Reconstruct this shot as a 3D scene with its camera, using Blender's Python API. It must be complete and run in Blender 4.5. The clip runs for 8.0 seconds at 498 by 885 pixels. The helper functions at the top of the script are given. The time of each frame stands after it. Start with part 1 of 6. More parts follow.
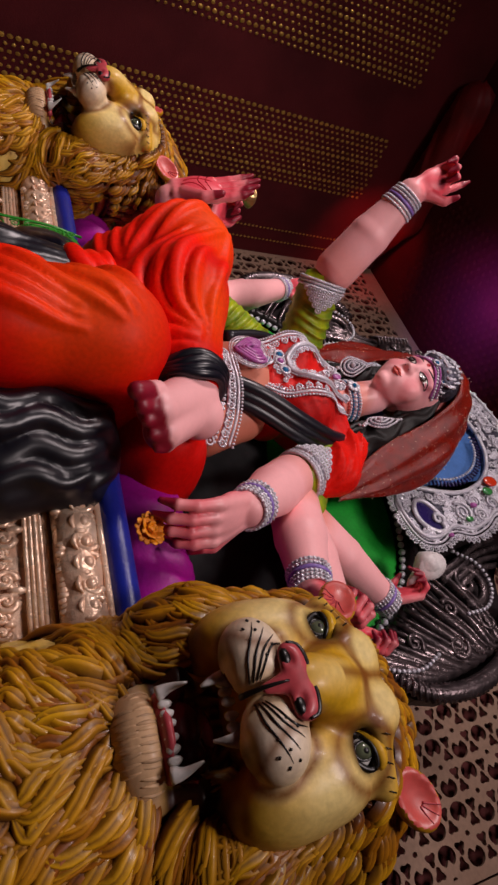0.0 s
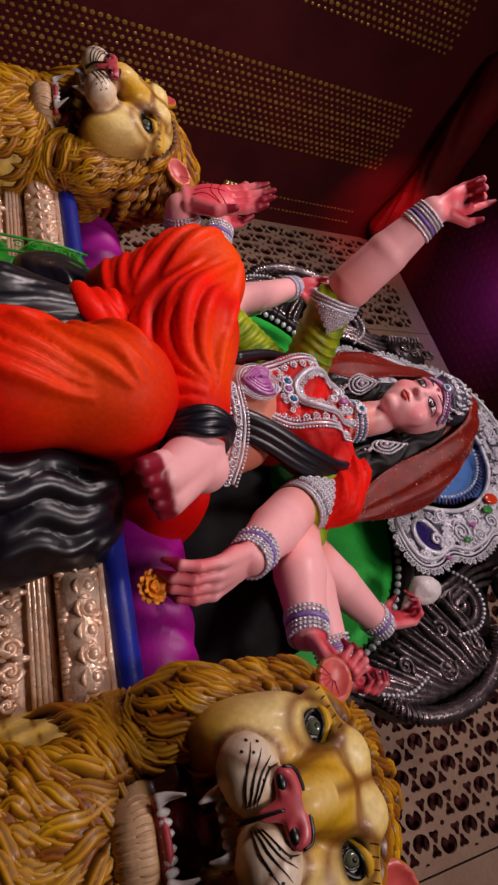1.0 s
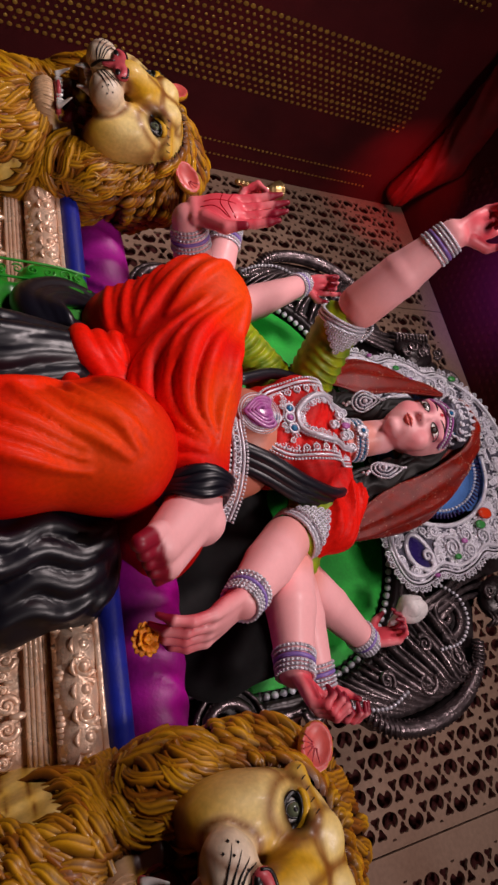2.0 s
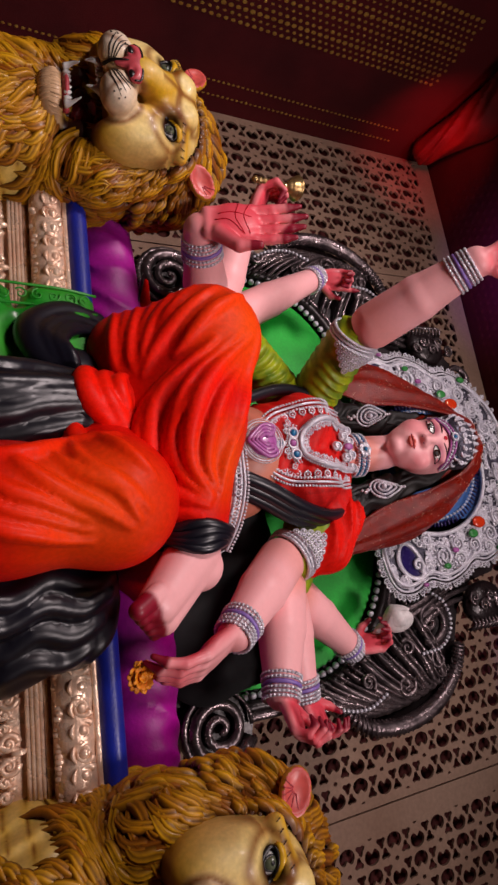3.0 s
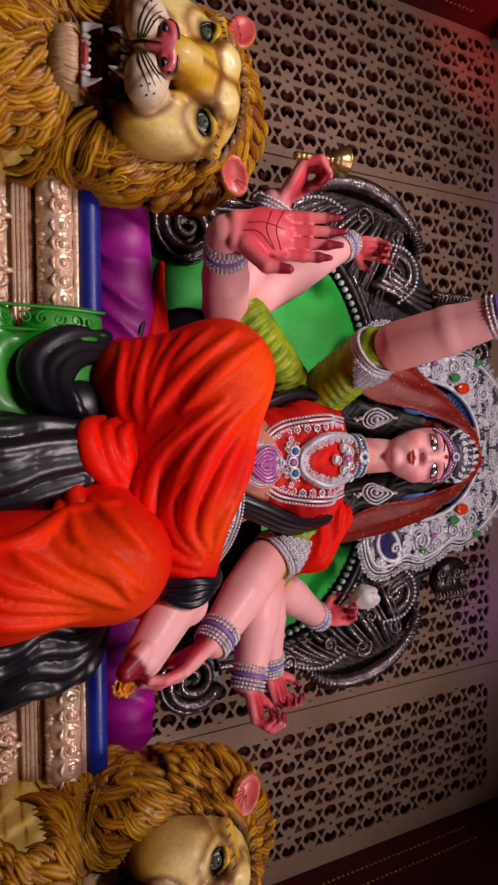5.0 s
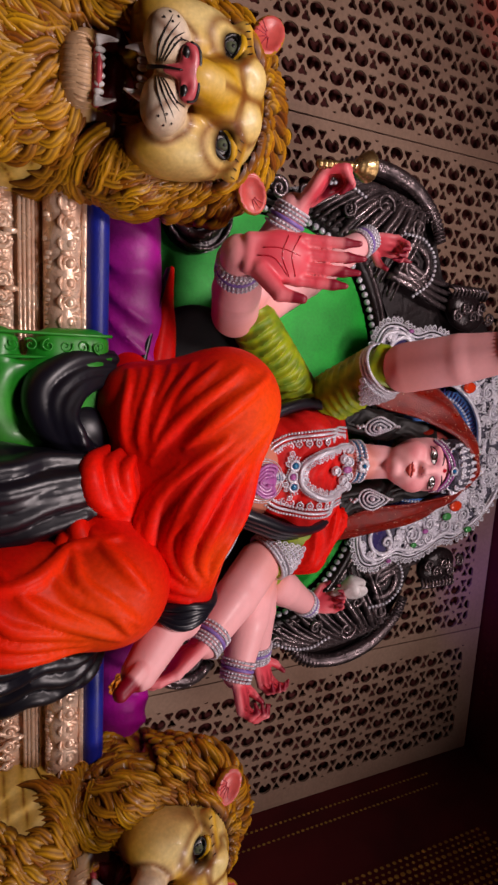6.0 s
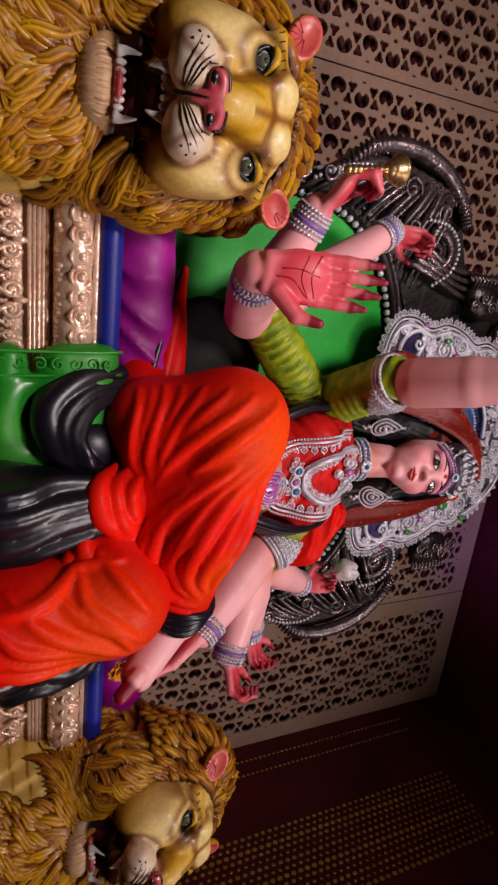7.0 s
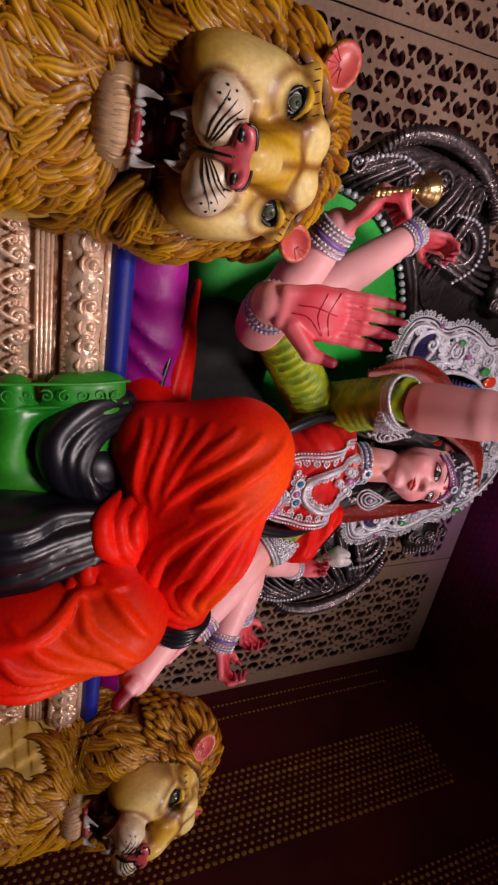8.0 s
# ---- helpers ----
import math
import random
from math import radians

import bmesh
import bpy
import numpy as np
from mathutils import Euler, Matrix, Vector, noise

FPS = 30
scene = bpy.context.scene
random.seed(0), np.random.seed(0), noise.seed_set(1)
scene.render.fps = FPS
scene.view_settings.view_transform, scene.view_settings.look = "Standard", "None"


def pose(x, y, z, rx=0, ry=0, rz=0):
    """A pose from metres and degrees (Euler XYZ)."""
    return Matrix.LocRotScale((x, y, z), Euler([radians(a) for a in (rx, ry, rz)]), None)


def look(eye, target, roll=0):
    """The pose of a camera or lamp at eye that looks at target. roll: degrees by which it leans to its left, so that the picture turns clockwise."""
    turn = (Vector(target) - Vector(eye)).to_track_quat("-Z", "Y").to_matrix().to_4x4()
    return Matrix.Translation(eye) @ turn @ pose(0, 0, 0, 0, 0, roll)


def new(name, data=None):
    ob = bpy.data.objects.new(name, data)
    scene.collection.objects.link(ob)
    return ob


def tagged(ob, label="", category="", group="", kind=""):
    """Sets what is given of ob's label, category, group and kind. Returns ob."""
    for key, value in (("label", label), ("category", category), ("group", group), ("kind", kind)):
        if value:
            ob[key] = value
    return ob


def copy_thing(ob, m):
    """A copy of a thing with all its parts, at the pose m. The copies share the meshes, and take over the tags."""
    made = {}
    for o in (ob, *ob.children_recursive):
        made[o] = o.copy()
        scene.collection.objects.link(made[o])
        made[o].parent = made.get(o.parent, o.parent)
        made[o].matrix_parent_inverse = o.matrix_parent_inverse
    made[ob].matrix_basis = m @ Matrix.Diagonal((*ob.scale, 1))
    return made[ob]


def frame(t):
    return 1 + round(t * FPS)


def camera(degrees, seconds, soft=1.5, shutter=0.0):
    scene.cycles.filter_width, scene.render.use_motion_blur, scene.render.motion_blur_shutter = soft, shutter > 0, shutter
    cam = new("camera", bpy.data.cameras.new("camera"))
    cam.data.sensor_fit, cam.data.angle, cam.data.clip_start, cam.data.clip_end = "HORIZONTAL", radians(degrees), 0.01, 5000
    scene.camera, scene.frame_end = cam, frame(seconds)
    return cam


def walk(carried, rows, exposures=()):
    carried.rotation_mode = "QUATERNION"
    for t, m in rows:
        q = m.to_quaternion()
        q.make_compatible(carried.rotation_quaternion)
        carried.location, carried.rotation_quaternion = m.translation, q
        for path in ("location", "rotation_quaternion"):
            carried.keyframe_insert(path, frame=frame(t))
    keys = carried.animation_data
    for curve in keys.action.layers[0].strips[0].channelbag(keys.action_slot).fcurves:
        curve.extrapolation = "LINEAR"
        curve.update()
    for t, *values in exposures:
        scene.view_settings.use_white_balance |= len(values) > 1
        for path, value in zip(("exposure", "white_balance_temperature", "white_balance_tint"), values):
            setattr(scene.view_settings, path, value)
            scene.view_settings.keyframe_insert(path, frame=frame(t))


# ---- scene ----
cam = camera(47.3, 8.0, soft=2.6)
METRES = 1.650
ROWS = [
    (0.0, 0.0, 0.0, 0.0, 0.0, 0.0, 0.0),
    (0.5, -0.0046, 0.0046, 0.0562, 0.04, -2.7, -1.16),
    (1.0, -0.0083, 0.0112, 0.1193, 0.16, -5.51, -2.41),
    (1.5, -0.0098, 0.0208, 0.182, 0.34, -8.61, -3.76),
    (3.0, -0.0338, 0.0703, 0.3762, 1.6, -19.36, -8.38),
    (3.5, -0.045, 0.0938, 0.4365, 2.33, -23.59, -10.15),
    (4.0, -0.0568, 0.1208, 0.4928, 3.22, -28.0, -11.91),
    (4.5, -0.0694, 0.1518, 0.5436, 4.25, -32.44, -13.58),
    (6.0, -0.1247, 0.2582, 0.685, 7.68, -44.72, -17.65),
    (6.5, -0.1459, 0.2953, 0.7225, 9.03, -48.93, -18.84),
    (7.0, -0.1698, 0.3361, 0.7546, 10.46, -53.2, -19.96),
    (7.5, -0.1938, 0.3837, 0.7861, 12.0, -57.55, -20.96),
    (8.0, -0.2203, 0.4327, 0.8151, 13.62, -61.93, -21.84),
]
BASE = pose(0.8851, -1.2815, 1.0894, 88.881, -64.211, -51.629)
walk(cam, [(t, BASE @ pose(METRES * x, METRES * y, METRES * z, 90 + pitch, roll, yaw)) for t, x, y, z, yaw, pitch, roll in ROWS])

# ---- world and light ----
world = bpy.data.worlds.new("world")
scene.world = world
world.use_nodes = True
world.node_tree.nodes["Background"].inputs[0].default_value = (0.02, 0.012, 0.014, 1)
world.node_tree.nodes["Background"].inputs[1].default_value = 0.3
scene.view_settings.exposure = 0.0


def area_lamp(name, eye, target, size, watts, colour, spread=180):
    data = bpy.data.lights.new(name, "AREA")
    data.shape, data.size, data.energy, data.color, data.spread = "DISK", size, watts, colour, radians(spread)
    ob = new(name, data)
    ob.matrix_world = look(eye, target)
    return ob


area_lamp("stage_lamp", (-1.25, -3.1, 3.1), (-0.6, -0.4, 1.75), 0.7, 15.2, (1.0, 0.83, 0.83), 80)
area_lamp("stage_lamp", (1.45, -2.9, 3.1), (-0.1, -0.4, 1.7), 0.7, 17.0, (1.0, 0.83, 0.83), 104)
area_lamp("red_lamp", (-1.70, 0.12, 3.22), (-1.97, 0.36, 3.42), 0.10, 0.62, (1.0, 0.05, 0.08), 115)
area_lamp("violet_lamp", (-0.95, -0.05, 3.2), (-1.05, 0.10, 3.65), 0.15, 1.5, (0.35, 0.10, 1.0), 95)
area_lamp("violet_lamp", (0.85, 0.15, 3.25), (0.85, 0.42, 3.65), 0.12, 0.5, (0.30, 0.12, 1.0), 120)


# ---- materials ----
def srgb(r, g, b):
    return tuple((c / 255 / 12.92) if c / 255 <= 0.04045 else ((c / 255 + 0.055) / 1.055) ** 2.4 for c in (r, g, b))


def material(name, colour, rough=0.5, metal=0.0, other=None, scale=8.0, fine=120.0, bump=0.0, bump_scale=200.0,
             coat=0.0, attribute=None, amount=0.6, rough_vary=0.12, grain_low=0.88, spec=0.5):
    """A painted or metal surface: two scales of colour variation, uneven gloss and fine relief."""
    m = bpy.data.materials.new(name)
    m.use_nodes = True
    nt = m.node_tree
    b = nt.nodes["Principled BSDF"]
    b.inputs["Metallic"].default_value = metal
    b.inputs["Coat Weight"].default_value = coat
    b.inputs["Specular IOR Level"].default_value = spec
    b.inputs["Coat Roughness"].default_value = 0.12
    tc = nt.nodes.new("ShaderNodeTexCoord")
    n1 = nt.nodes.new("ShaderNodeTexNoise")
    n1.inputs["Scale"].default_value, n1.inputs["Detail"].default_value = scale, 5
    n2 = nt.nodes.new("ShaderNodeTexNoise")
    n2.inputs["Scale"].default_value, n2.inputs["Detail"].default_value = fine, 3
    nt.links.new(tc.outputs["Object"], n1.inputs["Vector"])
    nt.links.new(tc.outputs["Object"], n2.inputs["Vector"])
    ramp = nt.nodes.new("ShaderNodeMapRange")
    ramp.inputs[1].default_value, ramp.inputs[2].default_value = 0.35, 0.68
    nt.links.new(n1.outputs[0], ramp.inputs[0])
    mix = nt.nodes.new("ShaderNodeMix")
    mix.data_type = "RGBA"
    other = other or tuple(c * 0.72 for c in colour)
    scaled = nt.nodes.new("ShaderNodeMath")
    scaled.operation = "MULTIPLY"
    scaled.inputs[1].default_value = amount
    nt.links.new(ramp.outputs[0], scaled.inputs[0])
    nt.links.new(scaled.outputs[0], mix.inputs[0])
    if attribute:
        at = nt.nodes.new("ShaderNodeAttribute")
        at.attribute_name = attribute
        dim = nt.nodes.new("ShaderNodeMix")
        dim.data_type, dim.blend_type = "RGBA", "MULTIPLY"
        dim.inputs[0].default_value = 1.0
        dim.inputs[7].default_value = (0.86, 0.80, 0.78, 1)
        nt.links.new(at.outputs["Color"], mix.inputs[6])
        nt.links.new(at.outputs["Color"], dim.inputs[6])
        nt.links.new(dim.outputs[2], mix.inputs[7])
    else:
        mix.inputs[6].default_value = (*colour, 1)
        mix.inputs[7].default_value = (*other, 1)
    grain = nt.nodes.new("ShaderNodeMix")
    grain.data_type, grain.blend_type = "RGBA", "MULTIPLY"
    gr = nt.nodes.new("ShaderNodeMapRange")
    gr.inputs[1].default_value, gr.inputs[2].default_value, gr.inputs[3].default_value, gr.inputs[4].default_value = 0.3, 0.7, grain_low, 1 + 0.6 * (1 - grain_low)
    nt.links.new(n2.outputs[0], gr.inputs[0])
    grain.inputs[0].default_value = 1.0
    nt.links.new(mix.outputs[2], grain.inputs[6])
    nt.links.new(gr.outputs[0], grain.inputs[7])
    nt.links.new(grain.outputs[2], b.inputs["Base Color"])
    rr = nt.nodes.new("ShaderNodeMapRange")
    rr.inputs[1].default_value, rr.inputs[2].default_value = 0.3, 0.7
    rr.inputs[3].default_value, rr.inputs[4].default_value = max(0.03, rough - rough_vary), min(1, rough + rough_vary)
    nt.links.new(n1.outputs[0], rr.inputs[0])
    nt.links.new(rr.outputs[0], b.inputs["Roughness"])
    if bump:
        n3 = nt.nodes.new("ShaderNodeTexNoise")
        n3.inputs["Scale"].default_value, n3.inputs["Detail"].default_value = bump_scale, 3
        nt.links.new(tc.outputs["Object"], n3.inputs["Vector"])
        bp = nt.nodes.new("ShaderNodeBump")
        bp.inputs["Strength"].default_value, bp.inputs["Distance"].default_value = bump, 0.004
        nt.links.new(n3.outputs[0], bp.inputs["Height"])
        nt.links.new(bp.outputs[0], b.inputs["Normal"])
    return m


M = {
    "skin": material("painted_skin", (0.8, 0.4, 0.38), 0.48, attribute="paint", scale=14, coat=0.03, amount=0.35, rough_vary=0.06, grain_low=0.975),
    "lion": material("lion_enamel", (0.6, 0.35, 0.06), 0.45, spec=0.36, attribute="paint", scale=18, coat=0.07, amount=0.6, bump=0.12, bump_scale=90),
    "red": material("red_painted_cloth", srgb(255, 58, 12), 0.50, spec=0.13, attribute="paint", amount=0.5, scale=9, bump=0.12, bump_scale=60),
    "redblouse": material("red_blouse", srgb(215, 25, 20), 0.55, spec=0.25, other=srgb(165, 8, 10), scale=9, bump=0.1),
    "black": material("black_satin_paint", srgb(20, 19, 30), 0.36, other=srgb(9, 8, 13), scale=12, spec=0.5, rough_vary=0.05, grain_low=0.96),
    "sleeve": material("lime_green_sleeve", srgb(164, 176, 16), 0.5, other=srgb(84, 122, 8), scale=30, amount=0.9),
    "green": material("green_velvet", srgb(10, 190, 50), 0.6, other=srgb(6, 105, 26), scale=5, bump=0.15, bump_scale=40),
    "greencloth": material("green_painted_cloth", srgb(30, 140, 36), 0.42, other=srgb(60, 150, 20), scale=6, coat=0.1),
    "hair": material("black_hair", srgb(13, 10, 11), 0.6, other=srgb(34, 26, 24), scale=40),
    "veil": material("maroon_sequin_veil", srgb(140, 30, 14), 0.36, other=srgb(78, 10, 10), scale=34, bump=0.45, bump_scale=300, spec=0.5),
    "pewter": material("pewter_ground", srgb(92, 90, 104), 0.4, metal=0.6, other=srgb(44, 40, 54), scale=50, bump=0.9, bump_scale=150),
    "silver": material("silver_lace", srgb(226, 224, 232), 0.36, metal=0.35, other=srgb(170, 166, 182), scale=60, bump=0.5, bump_scale=260),
    "silverdark": material("antique_silver", srgb(132, 118, 120), 0.32, metal=0.8, other=srgb(34, 27, 30), scale=30, bump=0.5, bump_scale=110, amount=0.9),
    "ebony": material("dark_carved_wood", srgb(38, 28, 30), 0.36, metal=0.3, other=srgb(16, 11, 13), scale=14, bump=0.5, bump_scale=70),
    "gold": material("gold_foil", srgb(240, 212, 186), 0.3, metal=0.4, other=srgb(220, 176, 146), scale=30, bump=0.55, bump_scale=90, amount=0.8),
    "brass": material("brass", srgb(200, 172, 120), 0.32, metal=0.9, other=srgb(130, 90, 40), scale=40, bump=0.2),
    "blue": material("royal_blue_satin", srgb(26, 40, 150), 0.4, other=srgb(12, 18, 96), scale=9, bump=0.15),
    "purple": material("magenta_velvet", srgb(172, 2, 146), 0.5, other=srgb(88, 2, 84), scale=8, bump=0.15),
    "violet": material("violet_ribbon", srgb(140, 112, 190), 0.4, scale=30),
    "inlay": material("indigo_inlay", srgb(34, 20, 84), 0.35, other=srgb(14, 8, 40), scale=14),
    "sky": material("blue_felt", srgb(60, 110, 180), 0.6, scale=14),
    "white": material("white_enamel", srgb(235, 232, 228), 0.28, scale=30, coat=0.3, amount=0.4),
    "conch": material("white_conch", srgb(226, 222, 220), 0.4, other=srgb(200, 186, 188), scale=24, bump=0.3, bump_scale=80),
    "ink": material("black_line_paint", srgb(14, 9, 8), 0.4),
    "eyeglass": material("glass_eye_iris", srgb(104, 112, 88), 0.08, other=srgb(38, 42, 30), scale=70, coat=1.0),
    "eyebrown": material("brown_iris", srgb(60, 32, 22), 0.15, scale=70, coat=0.6),
    "mouth": material("dark_mouth", srgb(92, 12, 18), 0.22, other=srgb(34, 3, 6), scale=20, coat=0.6),
    "nose": material("red_nose", srgb(206, 84, 92), 0.42, other=srgb(150, 30, 44), scale=40, coat=0.08),
    "lip": material("lip_paint", srgb(214, 92, 80), 0.35, scale=40),
    "bindi": material("crimson_lacquer", srgb(190, 14, 40), 0.2, coat=0.4),
    "kohl": material("maroon_eye_shadow", srgb(150, 40, 80), 0.5),
    "ear": material("pink_ear", srgb(216, 96, 88), 0.4, other=srgb(180, 50, 50), scale=30),
    "marigold": material("marigold", srgb(236, 150, 12), 0.6, other=srgb(200, 90, 4), scale=60),
    "gemred": material("red_gem", srgb(220, 60, 24), 0.15, coat=0.6),
    "gemgreen": material("green_gem", srgb(60, 140, 70), 0.15, coat=0.6),
    "gemblue": material("blue_gem", srgb(30, 110, 160), 0.12, coat=0.6),
    "pink": material("pink_stone", srgb(170, 90, 160), 0.3, coat=0.4, scale=40),
    "jali": material("cut_board_beige", srgb(178, 146, 124), 0.72, other=srgb(146, 112, 92), scale=3, fine=60, bump=0.25, bump_scale=60),
    "maroon": material("maroon_fabric", srgb(96, 2, 14), 0.85, other=srgb(54, 1, 8), scale=2.5, fine=160, bump=0.3, bump_scale=220),
    # flat black for dark cloth and stand-in shade behind the waist
    "velvet": material("black_cloth_and_shade", srgb(9, 8, 10), 0.95, scale=20),
    "drape": material("red_drape", srgb(130, 10, 16), 0.6, other=srgb(70, 4, 8), scale=6),
    "backing": material("dark_red_backing", srgb(92, 26, 22), 0.8, other=srgb(48, 8, 8), scale=4),
    "sequin": material("gold_mirror_sequin", srgb(232, 190, 90), 0.34, metal=0.6, other=srgb(140, 94, 36), scale=12),
    "floor": material("dark_red_carpet", srgb(70, 16, 18), 0.9, scale=5, bump=0.4),
}

# ---- mesh tools ----
BASIC = (0.8, 0.4, 0.38)


def smooth_mesh(name, pieces, parent=None, colours=None, smooth=True):
    """One mesh object from pieces (vertices, faces, material key)."""
    verts, faces, mats, slots = [], [], [], []
    start = 0
    for v, f, key in pieces:
        if key not in slots:
            slots.append(key)
        verts.append(np.asarray(v, dtype=float))
        faces.extend([tuple(int(i) + start for i in q) for q in f])
        mats.extend([slots.index(key)] * len(f))
        start += len(v)
    me = bpy.data.meshes.new(name)
    me.from_pydata(np.concatenate(verts).tolist(), [], faces)
    for key in slots:
        me.materials.append(M[key])
    me.polygons.foreach_set("material_index", mats)
    me.polygons.foreach_set("use_smooth", [smooth] * len(faces))
    if colours is not None:
        at = me.attributes.new("paint", "FLOAT_COLOR", "POINT")
        c = np.ones((start, 4))
        c[:, :3] = colours
        at.data.foreach_set("color", c.ravel())
    me.update()
    ob = new(name, me)
    if parent:
        ob.parent = parent
    return ob


def empty(name, at=(0, 0, 0)):
    ob = new(name)
    ob.empty_display_size = 0.05
    ob.location = at
    return ob


FINE = ("bead_border", "bead_curl", "finial", "clasp", "pendant", "lace_border")


def part(name, pieces, parent, label="", smooth=True):
    ob = smooth_mesh(name, pieces, parent, smooth=smooth)
    if parent is not None:
        bpy.context.view_layer.update()
        ob.matrix_parent_inverse = parent.matrix_world.inverted()
    if label:
        tagged(ob, label)
    if name in FINE:
        tagged(ob, kind="stuff")
    return ob


def rotation(rx=0, ry=0, rz=0):
    return np.array(Euler([radians(a) for a in (rx, ry, rz)]).to_matrix())


def unit(v):
    v = np.asarray(v, dtype=float)
    return v / (np.linalg.norm(v) + 1e-9)


# Soft solids: round cones ("c") and ellipsoids ("e") that melt together, as clay does.
def cone(a, b, ra, rb, fold=None):
    return ("c", np.array(a, float), np.array(b, float), ra, rb, fold)


def egg(c, r, rot=None, cut=False):
    return ("x" if cut else "e", np.array(c, float), np.array(r, float), None if rot is None else rotation(*rot), 0, None)


def turned(prims, m, at):
    """Local prims set into the world by a rotation matrix and a place."""
    out = []
    at = np.asarray(at, float)
    for p in prims:
        if p[0] == "c":
            out.append(("c", m @ p[1] + at, m @ p[2] + at, *p[3:]))
        else:
            out.append((p[0], m @ p[1] + at, p[2], m if p[3] is None else m @ p[3], 0, None))
    return out


def distance(p, P):
    if p[0] == "c":
        a, b, ra, rb, fold = p[1:]
        ab = b - a
        L2 = float(ab @ ab) + 1e-12
        q = P - a
        t = np.clip(q @ ab / L2, 0, 1)
        w = q - t[..., None] * ab
        r = ra + (rb - ra) * t
        d = np.sqrt((w * w).sum(-1)) - r
        if fold:
            amp, around, along, skew, seed = fold
            n = unit(ab)
            e1 = unit(np.cross(n, (0.31, 0.2, 0.93)))
            e2 = np.cross(n, e1)
            th = np.arctan2(w @ e2, w @ e1)
            s = (q @ n)
            ph = 2 * around * th + 4 * along * s + 1.3 * np.sin(2 * th + 9 * s + seed) + 0.8 * np.sin(23 * s + 3 * th + 2.1 * seed)
            env = 0.55 + 0.45 * np.sin(th * 2 + skew * s + seed * 1.7)
            d = d - amp * env * (1 - 2 * np.abs(np.sin(0.5 * ph)) ** 0.8)
        return d
    c, r, m = p[1], p[2], p[3]
    q = P - c
    if m is not None:
        q = q @ m
    k0 = np.sqrt(((q / r) ** 2).sum(-1))
    k1 = np.sqrt(((q / (r * r)) ** 2).sum(-1)) + 1e-9
    return k0 * (k0 - 1) / k1


def reach(p):
    if p[0] == "c":
        m = max(p[3], p[4]) + (abs(p[5][0]) if p[5] else 0)
        return np.minimum(p[1], p[2]) - m, np.maximum(p[1], p[2]) + m
    m = p[2] if p[3] is None else np.full(3, p[2].max())
    return p[1] - m, p[1] + m


def melt(a, b, k):
    h = np.maximum(k - np.abs(a - b), 0) / k
    return np.minimum(a, b) - h * h * k * 0.25


def field(prims, P, k):
    d = np.full(P.shape[:-1], 1.0)
    for p in prims:
        if p[0] == "x":
            d = -melt(-d, distance(p, P), k * 0.5)
        else:
            d = melt(d, distance(p, P), k)
    return d


